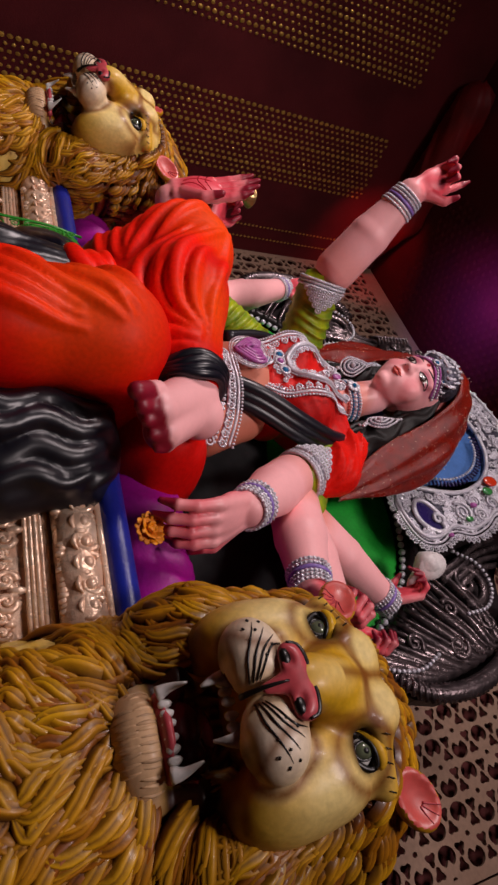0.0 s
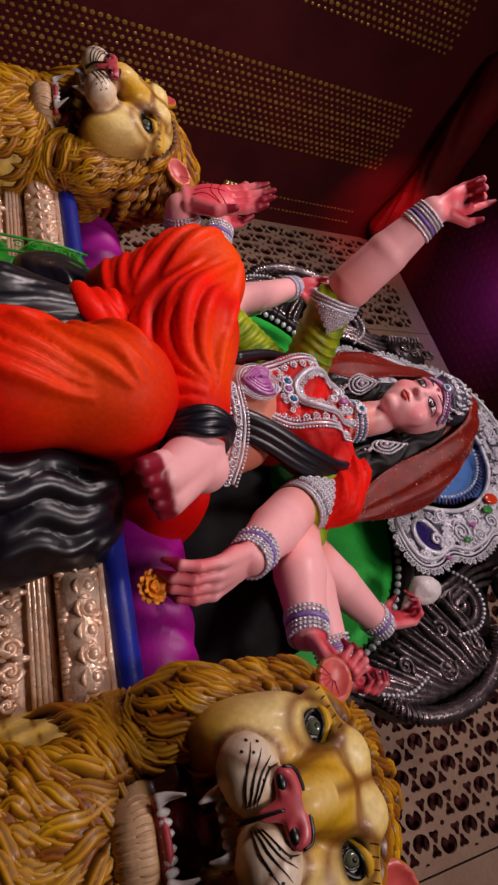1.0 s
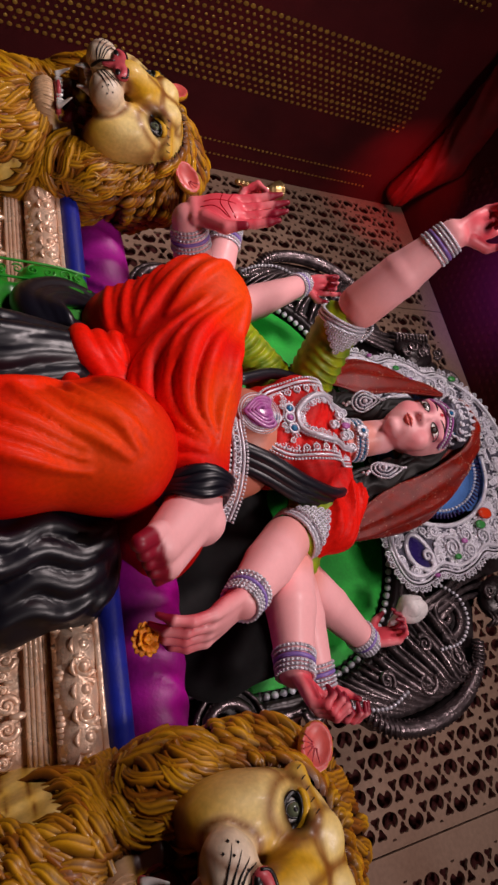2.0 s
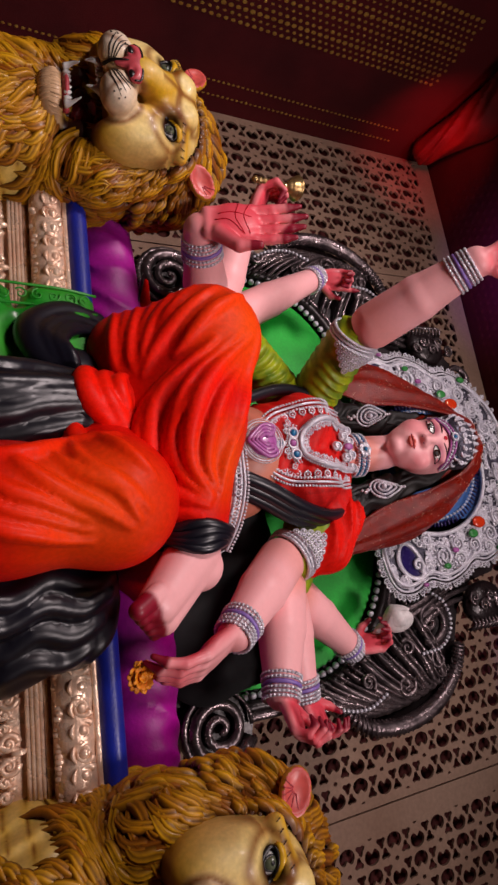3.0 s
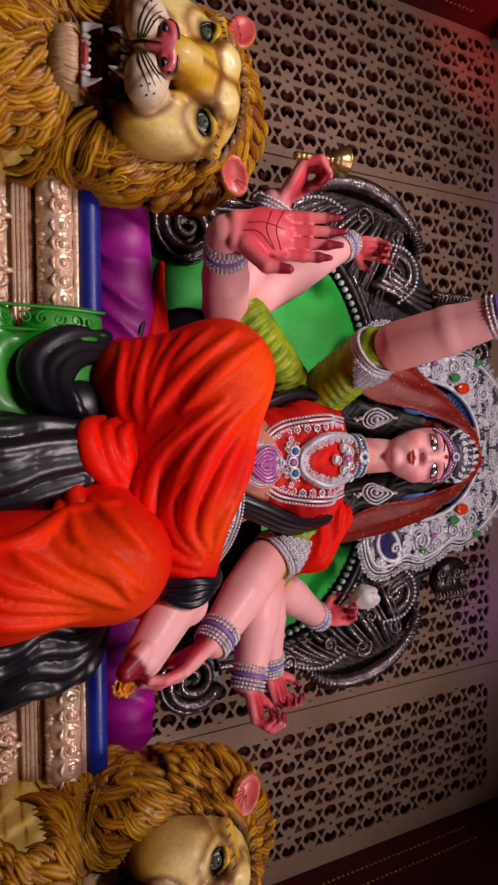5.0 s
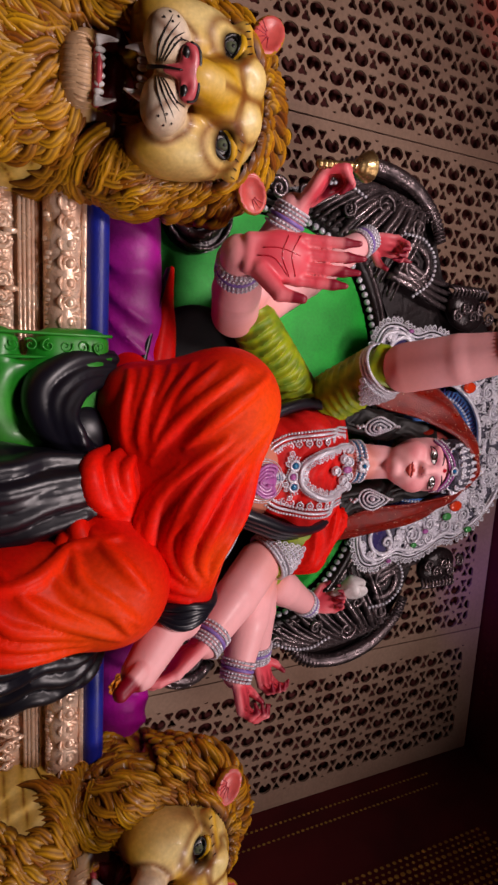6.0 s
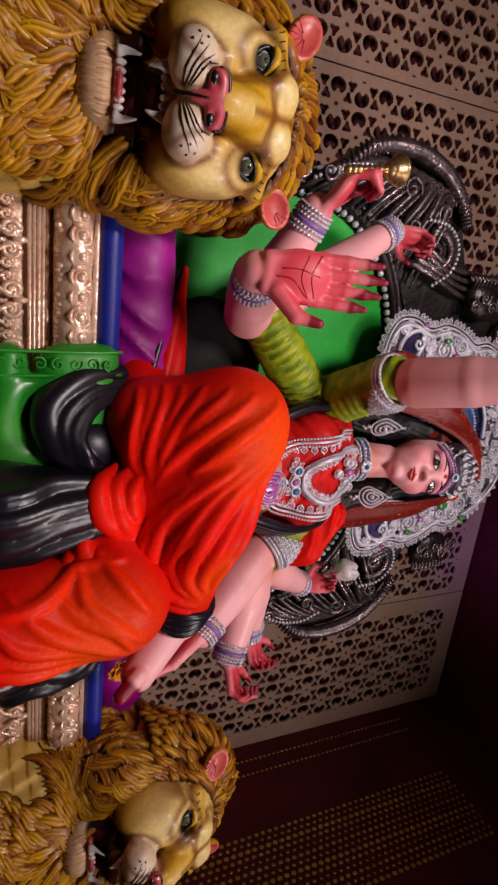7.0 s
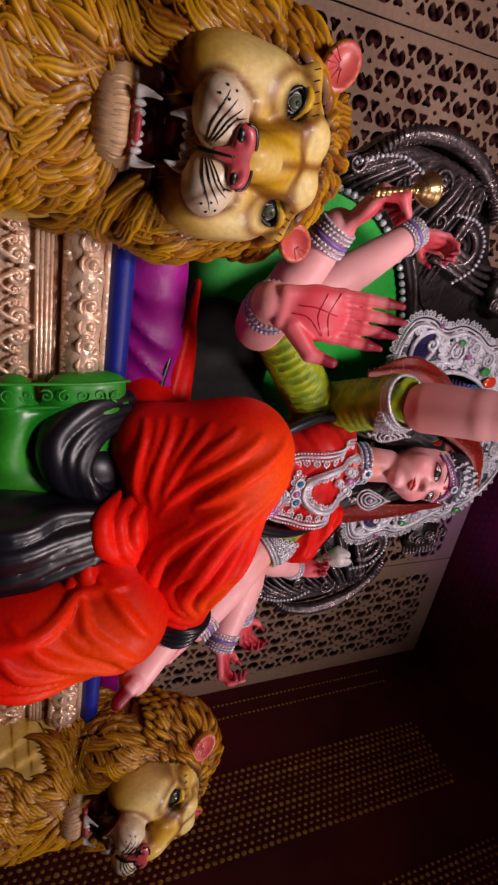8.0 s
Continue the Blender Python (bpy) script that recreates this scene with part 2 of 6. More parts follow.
def clay(prims, h, k, ripple=None, folds=(), soft=0.014):
    """The skin of the melted prims as vertices and quads (surface nets on a grid of step h)."""
    edge = 3 * h + (0.015 if ripple is not None else 0)
    lo = np.min([reach(p)[0] for p in (*prims, *folds) if p[0] != "x"], axis=0) - edge
    hi = np.max([reach(p)[1] for p in (*prims, *folds) if p[0] != "x"], axis=0) + edge
    n = np.ceil((hi - lo) / h).astype(int) + 1
    ax = [lo[i] + h * np.arange(n[i]) for i in range(3)]
    D = np.full(n, 1.0, dtype=np.float32)
    R_ = np.full(n, 1.0, dtype=np.float32) if folds else None
    for number_, p in enumerate(list(prims) + list(folds)):
        a, b = reach(p)
        i0 = np.maximum(((a - lo - k) / h).astype(int) - 2, 0)
        i1 = np.minimum(((b - lo + k) / h).astype(int) + 3, n)
        if (i1 <= i0).any():
            continue
        sl = tuple(slice(i0[i], i1[i]) for i in range(3))
        P = np.stack(np.meshgrid(*[ax[i][sl[i]] for i in range(3)], indexing="ij"), -1)
        d = distance(p, P)
        if number_ >= len(prims):
            R_[sl] = np.minimum(R_[sl], d)
            continue
        D[sl] = -melt(-D[sl], d, k * 0.5) if p[0] == "x" else melt(D[sl], d, k)
    if folds:
        D = melt(D, R_, soft).astype(np.float32)
    if ripple is not None:
        near = np.abs(D) < 0.03
        idx = np.argwhere(near)
        D[near] += ripple(lo + h * idx).astype(np.float32)
    S = D < 0
    C = np.zeros(n - 1, dtype=np.int8)
    for o in np.ndindex(2, 2, 2):
        C += S[o[0]:n[0] - 1 + o[0], o[1]:n[1] - 1 + o[1], o[2]:n[2] - 1 + o[2]]
    cells = np.argwhere((C > 0) & (C < 8))
    number = np.full(n - 1, -1, dtype=np.int64)
    number[tuple(cells.T)] = np.arange(len(cells))
    acc, cnt = np.zeros((len(cells), 3)), np.zeros(len(cells))
    corners = list(np.ndindex(2, 2, 2))
    for u in corners:
        for axis in range(3):
            if u[axis]:
                continue
            w = list(u)
            w[axis] = 1
            d0 = D[tuple((cells + u).T)].astype(float)
            d1 = D[tuple((cells + w).T)].astype(float)
            cross = (d0 < 0) != (d1 < 0)
            t = np.where(cross, d0 / np.where(np.abs(d0 - d1) < 1e-9, 1, d0 - d1), 0)
            pos = np.tile(np.array(u, float), (len(cells), 1))
            pos[:, axis] += t
            acc[cross] += pos[cross]
            cnt[cross] += 1
    V = lo + h * (cells + acc / np.maximum(cnt, 1)[:, None])
    quads = []
    for axis in range(3):
        b, c = (axis + 1) % 3, (axis + 2) % 3
        s0 = [slice(None)] * 3
        s1 = [slice(None)] * 3
        s0[axis], s1[axis] = slice(0, n[axis] - 1), slice(1, n[axis])
        A, B = S[tuple(s0)], S[tuple(s1)]
        e = np.argwhere(A != B)
        e = e[(e[:, b] > 0) & (e[:, c] > 0) & (e[:, b] < n[b] - 1) & (e[:, c] < n[c] - 1)]
        flip = A[tuple(e.T)]
        q = []
        for db, dc in ((-1, -1), (0, -1), (0, 0), (-1, 0)):
            m = e.copy()
            m[:, b] += db
            m[:, c] += dc
            q.append(number[tuple(m.T)])
        q = np.stack(q, 1)
        q[~flip] = q[~flip][:, ::-1]
        quads.append(q)
    F = np.concatenate(quads)
    return V, F[(F >= 0).all(1)]


def press(prims, pts, way, k=0.02, lift=0.0, steps=40):
    """Points moved along way until they lie on the clay, then lifted off it."""
    P = np.array(pts, float)
    w = unit(way)
    for _ in range(steps):
        P = P + np.clip(field(prims, P, k), -0.05, 0.05)[:, None] * 0.85 * w
    return P - w * lift


def spline(points, n):
    """n points on a smooth curve through the given ones."""
    p = np.asarray(points, float)
    if len(p) == 2:
        return p[0] + np.linspace(0, 1, n)[:, None] * (p[1] - p[0])
    q = np.vstack([2 * p[0] - p[1], p, 2 * p[-1] - p[-2]])
    out = []
    for t in np.linspace(0, len(p) - 1, n):
        i = min(int(t), len(p) - 2)
        f = t - i
        a, b, c, d = q[i], q[i + 1], q[i + 2], q[i + 3]
        out.append(0.5 * (2 * b + (c - a) * f + (2 * a - 5 * b + 4 * c - d) * f * f + (3 * b - a - 3 * c + d) * f ** 3))
    return np.array(out)


def rod(path, radii, sides=8, flat=1.0, up=None, closed=False):
    """A round or flattened rod along a path. radii: one number, or one for each point."""
    P = np.asarray(path, float)
    n = len(P)
    R_ = np.broadcast_to(np.asarray(radii, float), (n,))
    T = np.gradient(P, axis=0) if not closed else np.roll(P, -1, 0) - np.roll(P, 1, 0)
    T = T / (np.linalg.norm(T, axis=1)[:, None] + 1e-9)
    u = unit(np.cross(T[0], up if up is not None else (0.13, 0.37, 0.92)))
    V = []
    for i in range(n):
        if up is not None:
            u2 = np.cross(T[i], up)
            u = unit(u2) if np.linalg.norm(u2) > 1e-3 else u
        else:
            u = unit(u - T[i] * (u @ T[i]))
        v = np.cross(u, T[i])
        a = np.linspace(0, 2 * np.pi, sides, endpoint=False)
        V.append(P[i] + R_[i] * (np.cos(a)[:, None] * u + flat * np.sin(a)[:, None] * v))
    V = np.concatenate(V)
    F = []
    for i in range(n if closed else n - 1):
        j = (i + 1) % n
        for s in range(sides):
            t = (s + 1) % sides
            F.append((i * sides + s, j * sides + s, j * sides + t, i * sides + t))
    if not closed:
        F.append(tuple(range(sides)))
        F.append(tuple((n - 1) * sides + s for s in reversed(range(sides))))
    return V, F


def ball(c, r, rings=5, sides=8, rot=None):
    """A ball or egg; r is one radius or three."""
    r = np.broadcast_to(np.asarray(r, float), (3,))
    V, F = [(0, 0, 1)], []
    for i in range(1, rings):
        a = np.pi * i / rings
        for s in range(sides):
            b = 2 * np.pi * s / sides
            V.append((np.sin(a) * np.cos(b), np.sin(a) * np.sin(b), np.cos(a)))
    V.append((0, 0, -1))
    for s in range(sides):
        t = (s + 1) % sides
        F.append((0, 1 + s, 1 + t))
        for i in range(rings - 2):
            F.append((1 + i * sides + s, 1 + (i + 1) * sides + s, 1 + (i + 1) * sides + t, 1 + i * sides + t))
        F.append((1 + (rings - 2) * sides + s, len(V) - 1, 1 + (rings - 2) * sides + t))
    V = np.array(V) * r
    if rot is not None:
        V = V @ np.asarray(rot).T
    return V + np.asarray(c, float), F


def joined(pieces):
    """Several (vertices, faces) as one."""
    V, F, s = [], [], 0
    for v, f in pieces:
        V.append(np.asarray(v))
        F.extend([tuple(int(i) + s for i in q) for q in f])
        s += len(v)
    return np.concatenate(V), F


def beads(path, step, r, rings=4, sides=6):
    """A row of beads along a path."""
    P = np.asarray(path)
    seg = np.r_[0, np.cumsum(np.linalg.norm(np.diff(P, axis=0), axis=1))]
    n = max(2, int(seg[-1] / step))
    s = np.linspace(0, seg[-1], n)
    Q = np.stack([np.interp(s, seg, P[:, i]) for i in range(3)], 1)
    return joined([ball(q, r, rings, sides) for q in Q])


def lathe(profile, at, sides=24, m=None):
    """A turned shape: profile of (radius, height) round the z axis."""
    V, F = [], []
    for r, z in profile:
        for s in range(sides):
            a = 2 * np.pi * s / sides
            V.append((r * np.cos(a), r * np.sin(a), z))
    for i in range(len(profile) - 1):
        for s in range(sides):
            t = (s + 1) % sides
            F.append((i * sides + s, i * sides + t, (i + 1) * sides + t, (i + 1) * sides + s))
    F.append(tuple(reversed(range(sides))))
    F.append(tuple((len(profile) - 1) * sides + s for s in range(sides)))
    V = np.array(V)
    if m is not None:
        V = V @ np.asarray(m).T
    return V + np.asarray(at, float), F


def block(lo, hi, bevel=0.004):
    """A box with bevelled edges."""
    bm = bmesh.new()
    bmesh.ops.create_cube(bm, size=1)
    for v in bm.verts:
        v.co = Vector([lo[i] + (v.co[i] + 0.5) * (hi[i] - lo[i]) for i in range(3)])
    if bevel:
        bmesh.ops.bevel(bm, geom=bm.edges[:], offset=bevel, segments=2, profile=0.6, affect="EDGES")
    bm.verts.index_update()
    out = np.array([v.co[:] for v in bm.verts]), [tuple(v.index for v in f.verts) for f in bm.faces]
    bm.free()
    return out


def coil(c, r, turns, thick, start=0.0, hand=1, tip=0.25, y_bulge=0.0, n=None):
    """A scroll in the x-z plane: a rod that winds inwards and thins."""
    n = n or int(turns * 16) + 4
    t = np.linspace(0, 1, n)
    a = start + hand * t * turns * 2 * np.pi
    rr = r * (1 - t * (1 - tip * 0.4))
    P = np.stack([c[0] + rr * np.cos(a), np.full(n, c[1]) - y_bulge * t, c[2] + rr * np.sin(a)], 1)
    return rod(P, thick * (1 - 0.55 * t), 6)


def plate(outline, y, thick, holes=()):
    """A flat board in the x-z plane, cut to an outline."""
    bm = bmesh.new()
    vs = [bm.verts.new((x, y, z)) for x, z in outline]
    f = bm.faces.new(vs)
    bmesh.ops.triangulate(bm, faces=[f])
    ext = bmesh.ops.extrude_face_region(bm, geom=bm.faces[:])
    for g in ext["geom"]:
        if isinstance(g, bmesh.types.BMVert):
            g.co.y += thick
    bmesh.ops.recalc_face_normals(bm, faces=bm.faces[:])
    bm.verts.index_update()
    out = np.array([v.co[:] for v in bm.verts]), [tuple(v.index for v in f.verts) for f in bm.faces]
    bm.free()
    return out


def mirrored(vf):
    v, f = vf
    return np.asarray(v) * (-1, 1, 1), [tuple(reversed(q)) for q in f]


# ---- the hall ----
WEST, EAST, BACK, FRONT, TOP = -2.07, 1.97, 0.66, -4.2, 3.65


def structure(name, pieces, label, category):
    ob = smooth_mesh(name, pieces, smooth=False)
    return tagged(ob, label, category, kind="structure")


structure("floor", [(*block((WEST, FRONT, -0.1), (EAST, BACK, 0.0), 0), "floor")], "dark red carpeted floor of the hall", "floor")
structure("ceiling", [(*block((WEST, FRONT, TOP), (EAST, BACK, TOP + 0.1), 0), "maroon")], "dark maroon fabric ceiling of the hall", "ceiling")
structure("wall_north", [(*block((WEST - 0.1, BACK, -0.1), (EAST + 0.1, BACK + 0.1, TOP + 0.1), 0), "backing")], "dark red backing wall behind the cut lattice boards", "wall")
structure("wall_south", [(*block((WEST - 0.1, FRONT - 0.1, -0.1), (EAST + 0.1, FRONT, TOP + 0.1), 0), "maroon")], "plain maroon fabric wall closing the hall", "wall")
wall_west = structure("wall_west", [(*block((WEST - 0.1, FRONT, -0.1), (WEST, BACK, TOP + 0.1), 0), "maroon")], "maroon fabric side wall with bands of gold dots", "wall")
wall_east = structure("wall_east", [(*block((EAST, FRONT, -0.1), (EAST + 0.1, BACK, TOP + 0.1), 0), "maroon")], "maroon fabric side wall with bands of gold dots", "wall")


# Cut lattice: six-petalled flowers, round holes and crescents on a centred grid.
TILE_X, TILE_Z = 0.1935, 0.222


def solid(x, z):
    """Positive where the board is left standing, near zero along its cut edges (metres)."""
    d = np.full(x.shape, 1.0)
    for cx in (-1, 0, 1):
        for cz in (-1, 0, 1):
            for ox, oz in ((0, 0), (0.5, 0.5)):
                u, v = x - (cx + ox) * TILE_X, z - (cz + oz) * TILE_Z
                for e in (-1, 1):
                    # round hole beside the flower, with one petal tip poking in
                    w = u - e * 0.062
                    tip = 0.9 * (-e * w - 0.010) - np.abs(v)
                    d = np.minimum(d, np.maximum(0.029 * (np.hypot(w / 0.0285, v / 0.0345) - 1), tip))
                    for q in (-1, 1):
                        # three-cornered gaps between the petals
                        a, b = e * u - 0.0265, q * v - 0.049
                        turn = np.arctan2(b, a) - math.atan2(-0.049, -0.0265)
                        d = np.minimum(d, np.hypot(a, b) - 0.0172 - 0.0055 * np.cos(3 * turn))
                d = np.minimum(d, np.hypot(u, v * 0.8) - 0.0078)
    return d


def cut_tile(nx=34, nz=38, thick=0.011):
    """One repeat of the lattice with its cut edges: vertices and faces."""
    xs, zs = np.linspace(0, TILE_X, nx + 1), np.linspace(0, TILE_Z, nz + 1)
    X, Z = np.meshgrid(xs, zs, indexing="ij")
    D = solid(X, Z)
    D[np.abs(D) < 1e-5] = 1e-5
    key, V, F = {}, [], []

    def vert(k, p):
        if k not in key:
            key[k] = len(V)
            V.append((p[0], 0.0, p[1]))
        return key[k]

    edges = []
    for i in range(nx):
        for j in range(nz):
            c = [(i, j), (i + 1, j), (i + 1, j + 1), (i, j + 1)]
            poly, cuts = [], []
            for a in range(4):
                p, q = c[a], c[(a + 1) % 4]
                dp, dq = D[p], D[q]
                if dp > 0:
                    poly.append(vert(p, (X[p], Z[p])))
                if (dp > 0) != (dq > 0):
                    t = dp / (dp - dq)
                    k = vert((min(p, q), max(p, q)), (X[p] + t * (X[q] - X[p]), Z[p] + t * (Z[q] - Z[p])))
                    poly.append(k)
                    cuts.append((k, dp > 0))
            if len(poly) >= 3:
                F.append(tuple(poly))
            if len(cuts) == 2:
                a, b = (cuts[0][0], cuts[1][0]) if cuts[0][1] else (cuts[1][0], cuts[0][0])
                edges.append((a, b))
    n = len(V)
    V = np.array(V)
    V = np.vstack([V, V + (0, thick, 0)])
    for a, b in edges:
        F.append((a, a + n, b + n, b))
    return V, F


TILE = cut_tile()


def lattice_panel(name, x0, x1, z0, z1):
    """A cut board: lattice in the middle, plain stiles and rails round it."""
    y = 0.585
    nx, nz = int((x1 - x0 - 0.05) / TILE_X), int((z1 - z0 - 0.03) / TILE_Z)
    mx, mz = (x1 - x0 - nx * TILE_X) / 2, (z1 - z0 - nz * TILE_Z) / 2
    tiles = []
    for i in range(nx):
        for j in range(nz):
            tiles.append((TILE[0] + (x0 + mx + i * TILE_X, y, z0 + mz + j * TILE_Z), TILE[1]))
    panel = smooth_mesh(name, [(*joined(tiles), "jali")], smooth=False)
    tagged(panel, "beige cut board with a pierced flower lattice", "lattice panel", group="lattice boards on the back wall", kind="structure")
    g = 0.0007
    for n, lo, hi in (("stile", (x0 + g, y, z0 + g), (x0 + mx, y + 0.011, z1 - g)), ("stile", (x1 - mx, y, z0 + g), (x1 - g, y + 0.011, z1 - g)),
                      ("rail", (x0 + mx, y, z0 + g), (x1 - mx, y + 0.011, z0 + mz)), ("rail", (x0 + mx, y, z1 - mz), (x1 - mx, y + 0.011, z1 - g))):
        if hi[0] - lo[0] > 0.002 and hi[2] - lo[2] > 0.002:
            part(n, [(*block(lo, hi, 0), "jali")], panel, smooth=False)
    return panel


lattice_panel("lattice_panel", WEST + 0.002, -1.235, 1.2, TOP - 0.01)
for x0, x1 in ((-1.23, -0.012), (-0.008, 1.205), (1.21, EAST - 0.002)):
    lattice_panel("lattice_panel", x0, x1, 1.2, TOP - 0.01)
structure("dado_board", [(*block((WEST, 0.585, 0.0), (EAST, 0.596, 0.995), 0.002), "jali")], "plain beige board at the foot of the back wall", "board")


# Bands of gold dots on the side walls and a violet net of dots on the ceiling.
def dot_band(name, wall, x, face, y0, y1, z0, z1, step, size, key, label):
    dots = []
    rows = int(round((y1 - y0) / (step * 0.87)))
    rng = random.Random(int(abs(y0) * 1000) + rows)
    for i in range(rows + 1):
        for j in range(int((z1 - z0) / step)):
            c = (x + face * 0.0025, y0 + i * step * 0.87, z0 + (j + 0.5 * (i % 2)) * step)
            q = rng.uniform(-0.35, 0.35), rng.uniform(-0.35, 0.35)
            r = size * (1.0, 0.68, 0.86, 0.60, 0.80)[i % 5]
            a = [2 * np.pi * s / 8 for s in range(8)]
            ring = [(c[0] + face * 0.003 * (q[0] * math.cos(t) + q[1] * math.sin(t)), c[1] + r * 0.8 * math.cos(t), c[2] + r * math.sin(t)) for t in a]
            V = np.array(ring + [(c[0] + face * 0.004, c[1], c[2])])
            F = [(8, s, (s + 1) % 8) if face > 0 else (8, (s + 1) % 8, s) for s in range(8)]
            dots.append((V, F))
    ob = part(name, [(*joined(dots), key)], wall, label)
    return tagged(ob, kind="stuff")


for wall, x, face in ((wall_west, WEST, 1), (wall_east, EAST, -1)):
    for y0, y1, step, r in ((-1.02, -0.55, 0.034, 0.012), (-0.25, 0.10, 0.034, 0.0125), (0.41, 0.42, 0.026, 0.008), (0.49, 0.50, 0.026, 0.008)):
        dot_band("dot_band", wall, x, face, y0, y1, 0.9, 3.3, step, r, "sequin", "band of gold mirror dots")


def ceiling_net():
    dots = []
    for i in range(66):
        for j in range(18):
            x, y = -1.75 + i * 0.052 + 0.026 * (j % 2), -0.2 + j * 0.045
            if y > 0.56 or x > 1.7:
                continue
            a = [2 * np.pi * s / 6 for s in range(6)]
            V = np.array([(x + 0.018 * math.cos(t), y + 0.018 * math.sin(t), TOP - 0.003) for t in a] + [(x, y, TOP - 0.008)])
            dots.append((V, [(6, (s + 1) % 6, s) for s in range(6)]))
    ob = smooth_mesh("ceiling_dots", [(*joined(dots), "maroon")])
    return tagged(ob, "net of raised dark dots on the ceiling fabric", "ceiling pattern", kind="stuff")


ceiling_net()

for s, name in ((-1, "drape"),):
    wx = WEST if s < 0 else EAST
    sw = [cone((wx - s * 0.08, 0.42, 3.47), (wx - s * 0.13, 0.1, 3.56), 0.08, 0.11, (0.014, 4, 8, 4, 1.0)),
          cone((wx - s * 0.13, 0.1, 3.56), (wx - s * 0.12, -0.6, 3.57), 0.11, 0.10, (0.014, 4, 7, 4, 2.0))]
    tagged(smooth_mesh("drape", [(*clay(sw, 0.014, 0.05), "drape")]), "gathered dark red cloth swag at the ceiling edge", "drape")


# ---- dais, pedestal and seat ----
structure("dais", [(*block((-1.3, -0.95, 0.0), (1.35, 0.45, 0.62), 0.012), "floor")], "dark red cloth covered dais under the group", "dais")


def volute_pair(x, y, z, s):
    """Two rolled leaves back to back, as pressed gold foil."""
    out = []
    for h in (-1, 1):
        out.append(coil((x + h * 0.017 * s, y, z), 0.016 * s, 1.6, 0.0065 * s, start=math.pi / 2, hand=-h, y_bulge=0.006))
        out.append(ball((x + h * 0.017 * s, y - 0.004, z), (0.005 * s, 0.006, 0.005 * s), 4, 6))
        out.append(rod(spline([(x + h * 0.004, y, z + 0.015 * s), (x + h * 0.02 * s, y - 0.004, z - 0.022 * s), (x + h * 0.034 * s, y, z - 0.034 * s)], 8), 0.005 * s, 6))
    out.append(ball((x, y, z + 0.016 * s), (0.007 * s, 0.008, 0.014 * s), 5, 8))
    return joined(out)


def roll_lobes(x):
    """A pair of rolled lobes with bosses on the fat moulding."""
    out = []
    for h in (-1, 1):
        c = (x + h * 0.0165, -0.481, 1.2430)
        out.append(coil(c, 0.0160, 1.35, 0.0062, start=math.pi / 2 - h * 0.5, hand=-h, y_bulge=0.006))
        out.append(ball((c[0] + h * 0.001, -0.484, c[2] - 0.002), (0.0100, 0.0085, 0.0095), 6, 10))
        out.append(rod(spline([(x + h * 0.004, -0.486, 1.226), (x + h * 0.018, -0.489, 1.222), (x + h * 0.031, -0.487, 1.228)], 8), 0.0045 * np.sin(np.linspace(0.4, 2.9, 8)), 6))
    out.append(ball((x, -0.485, 1.234), (0.0060, 0.006, 0.0105), 5, 8))
    return joined(out)


def pedestal():
    ped = empty("seat_pedestal", (0, -0.1, 0.62))
    tagged(ped, "gold foil pedestal with rolled mouldings and carved scrolls", "pedestal")
    part("body", [(*block((-0.62, -0.44, 0.62), (0.62, 0.2, 1.262), 0.01), "gold")], ped)
    # front mouldings, as one long profile for each
    for z, r, dy in ((1.188, 0.0042, -0.448), (1.1805, 0.0036, -0.451), (1.1730, 0.0042, -0.452), (1.1655, 0.0036, -0.451), (1.1580, 0.0042, -0.449)):
        part("moulding", [(*rod([(-0.62, dy, z), (-0.2, dy, z), (0.2, dy, z), (0.62, dy, z)], r, 8), "gold")], ped)
    roll = []
    for x in np.linspace(-0.62, 0.62, 60):
        roll.append((x, -0.452 - 0.004 * math.sin(x * 90), 1.232))
    part("roll_moulding", [(*rod(roll, 0.036, 14), "gold")], ped, "fat rolled gold moulding")
    part("fringe", [(*joined([ball((x, -0.472 + 0.006 * random.random(), 1.203 + 0.008 * random.random()), (0.006, 0.008, 0.009), 4, 6)
                              for x in np.linspace(-0.61, 0.61, 150)]), "gold")], ped, "knobbly gold border")
    for x in np.arange(-0.585, 0.6, 0.069):
        part("volute", [(*roll_lobes(x), "gold")], ped)
    for x in np.arange(-0.58, 0.6, 0.1):
        part("carved_scroll", [(*joined([volute_pair(x, -0.450, 1.128, 0.95), volute_pair(x + 0.05, -0.449, 1.122, 0.62), volute_pair(x + 0.05, -0.449, 1.072, 0.9), volute_pair(x, -0.449, 1.060, 0.7)]), "gold")], ped)
    part("top_strip", [(*block((-0.62, -0.475, 1.262), (0.62, 0.2, 1.272), 0.003), "gold")], ped)
    blue = smooth_mesh("seat_mattress", [(*clay([cone((x, y, 1.2925), (x, y2, 1.2925), 0.021, 0.021) for x in np.linspace(-0.6, 0.6, 80) for y, y2 in ((-0.462, 0.15),)], 0.008, 0.012), "blue")])
    tagged(blue, "thin royal blue satin mattress on the gold pedestal", "mattress")


pedestal()


def bolster(x0, x1, label):
    s = 1 if x1 > x0 else -1
    p = [cone((x0, -0.33, 1.385), (x1, -0.33, 1.375), 0.078, 0.07, (0.006, 2, 22, 3, 1.0)), cone((x0, -0.2, 1.40), (x1, -0.2, 1.39), 0.085, 0.08),
         cone((x0, -0.05, 1.40), (x1, -0.05, 1.39), 0.085, 0.08)]
    ob = smooth_mesh("seat_cushion", [(*clay(p, 0.008, 0.06), "purple")])
    tagged(ob, label, "cushion", group="magenta seat cushions")


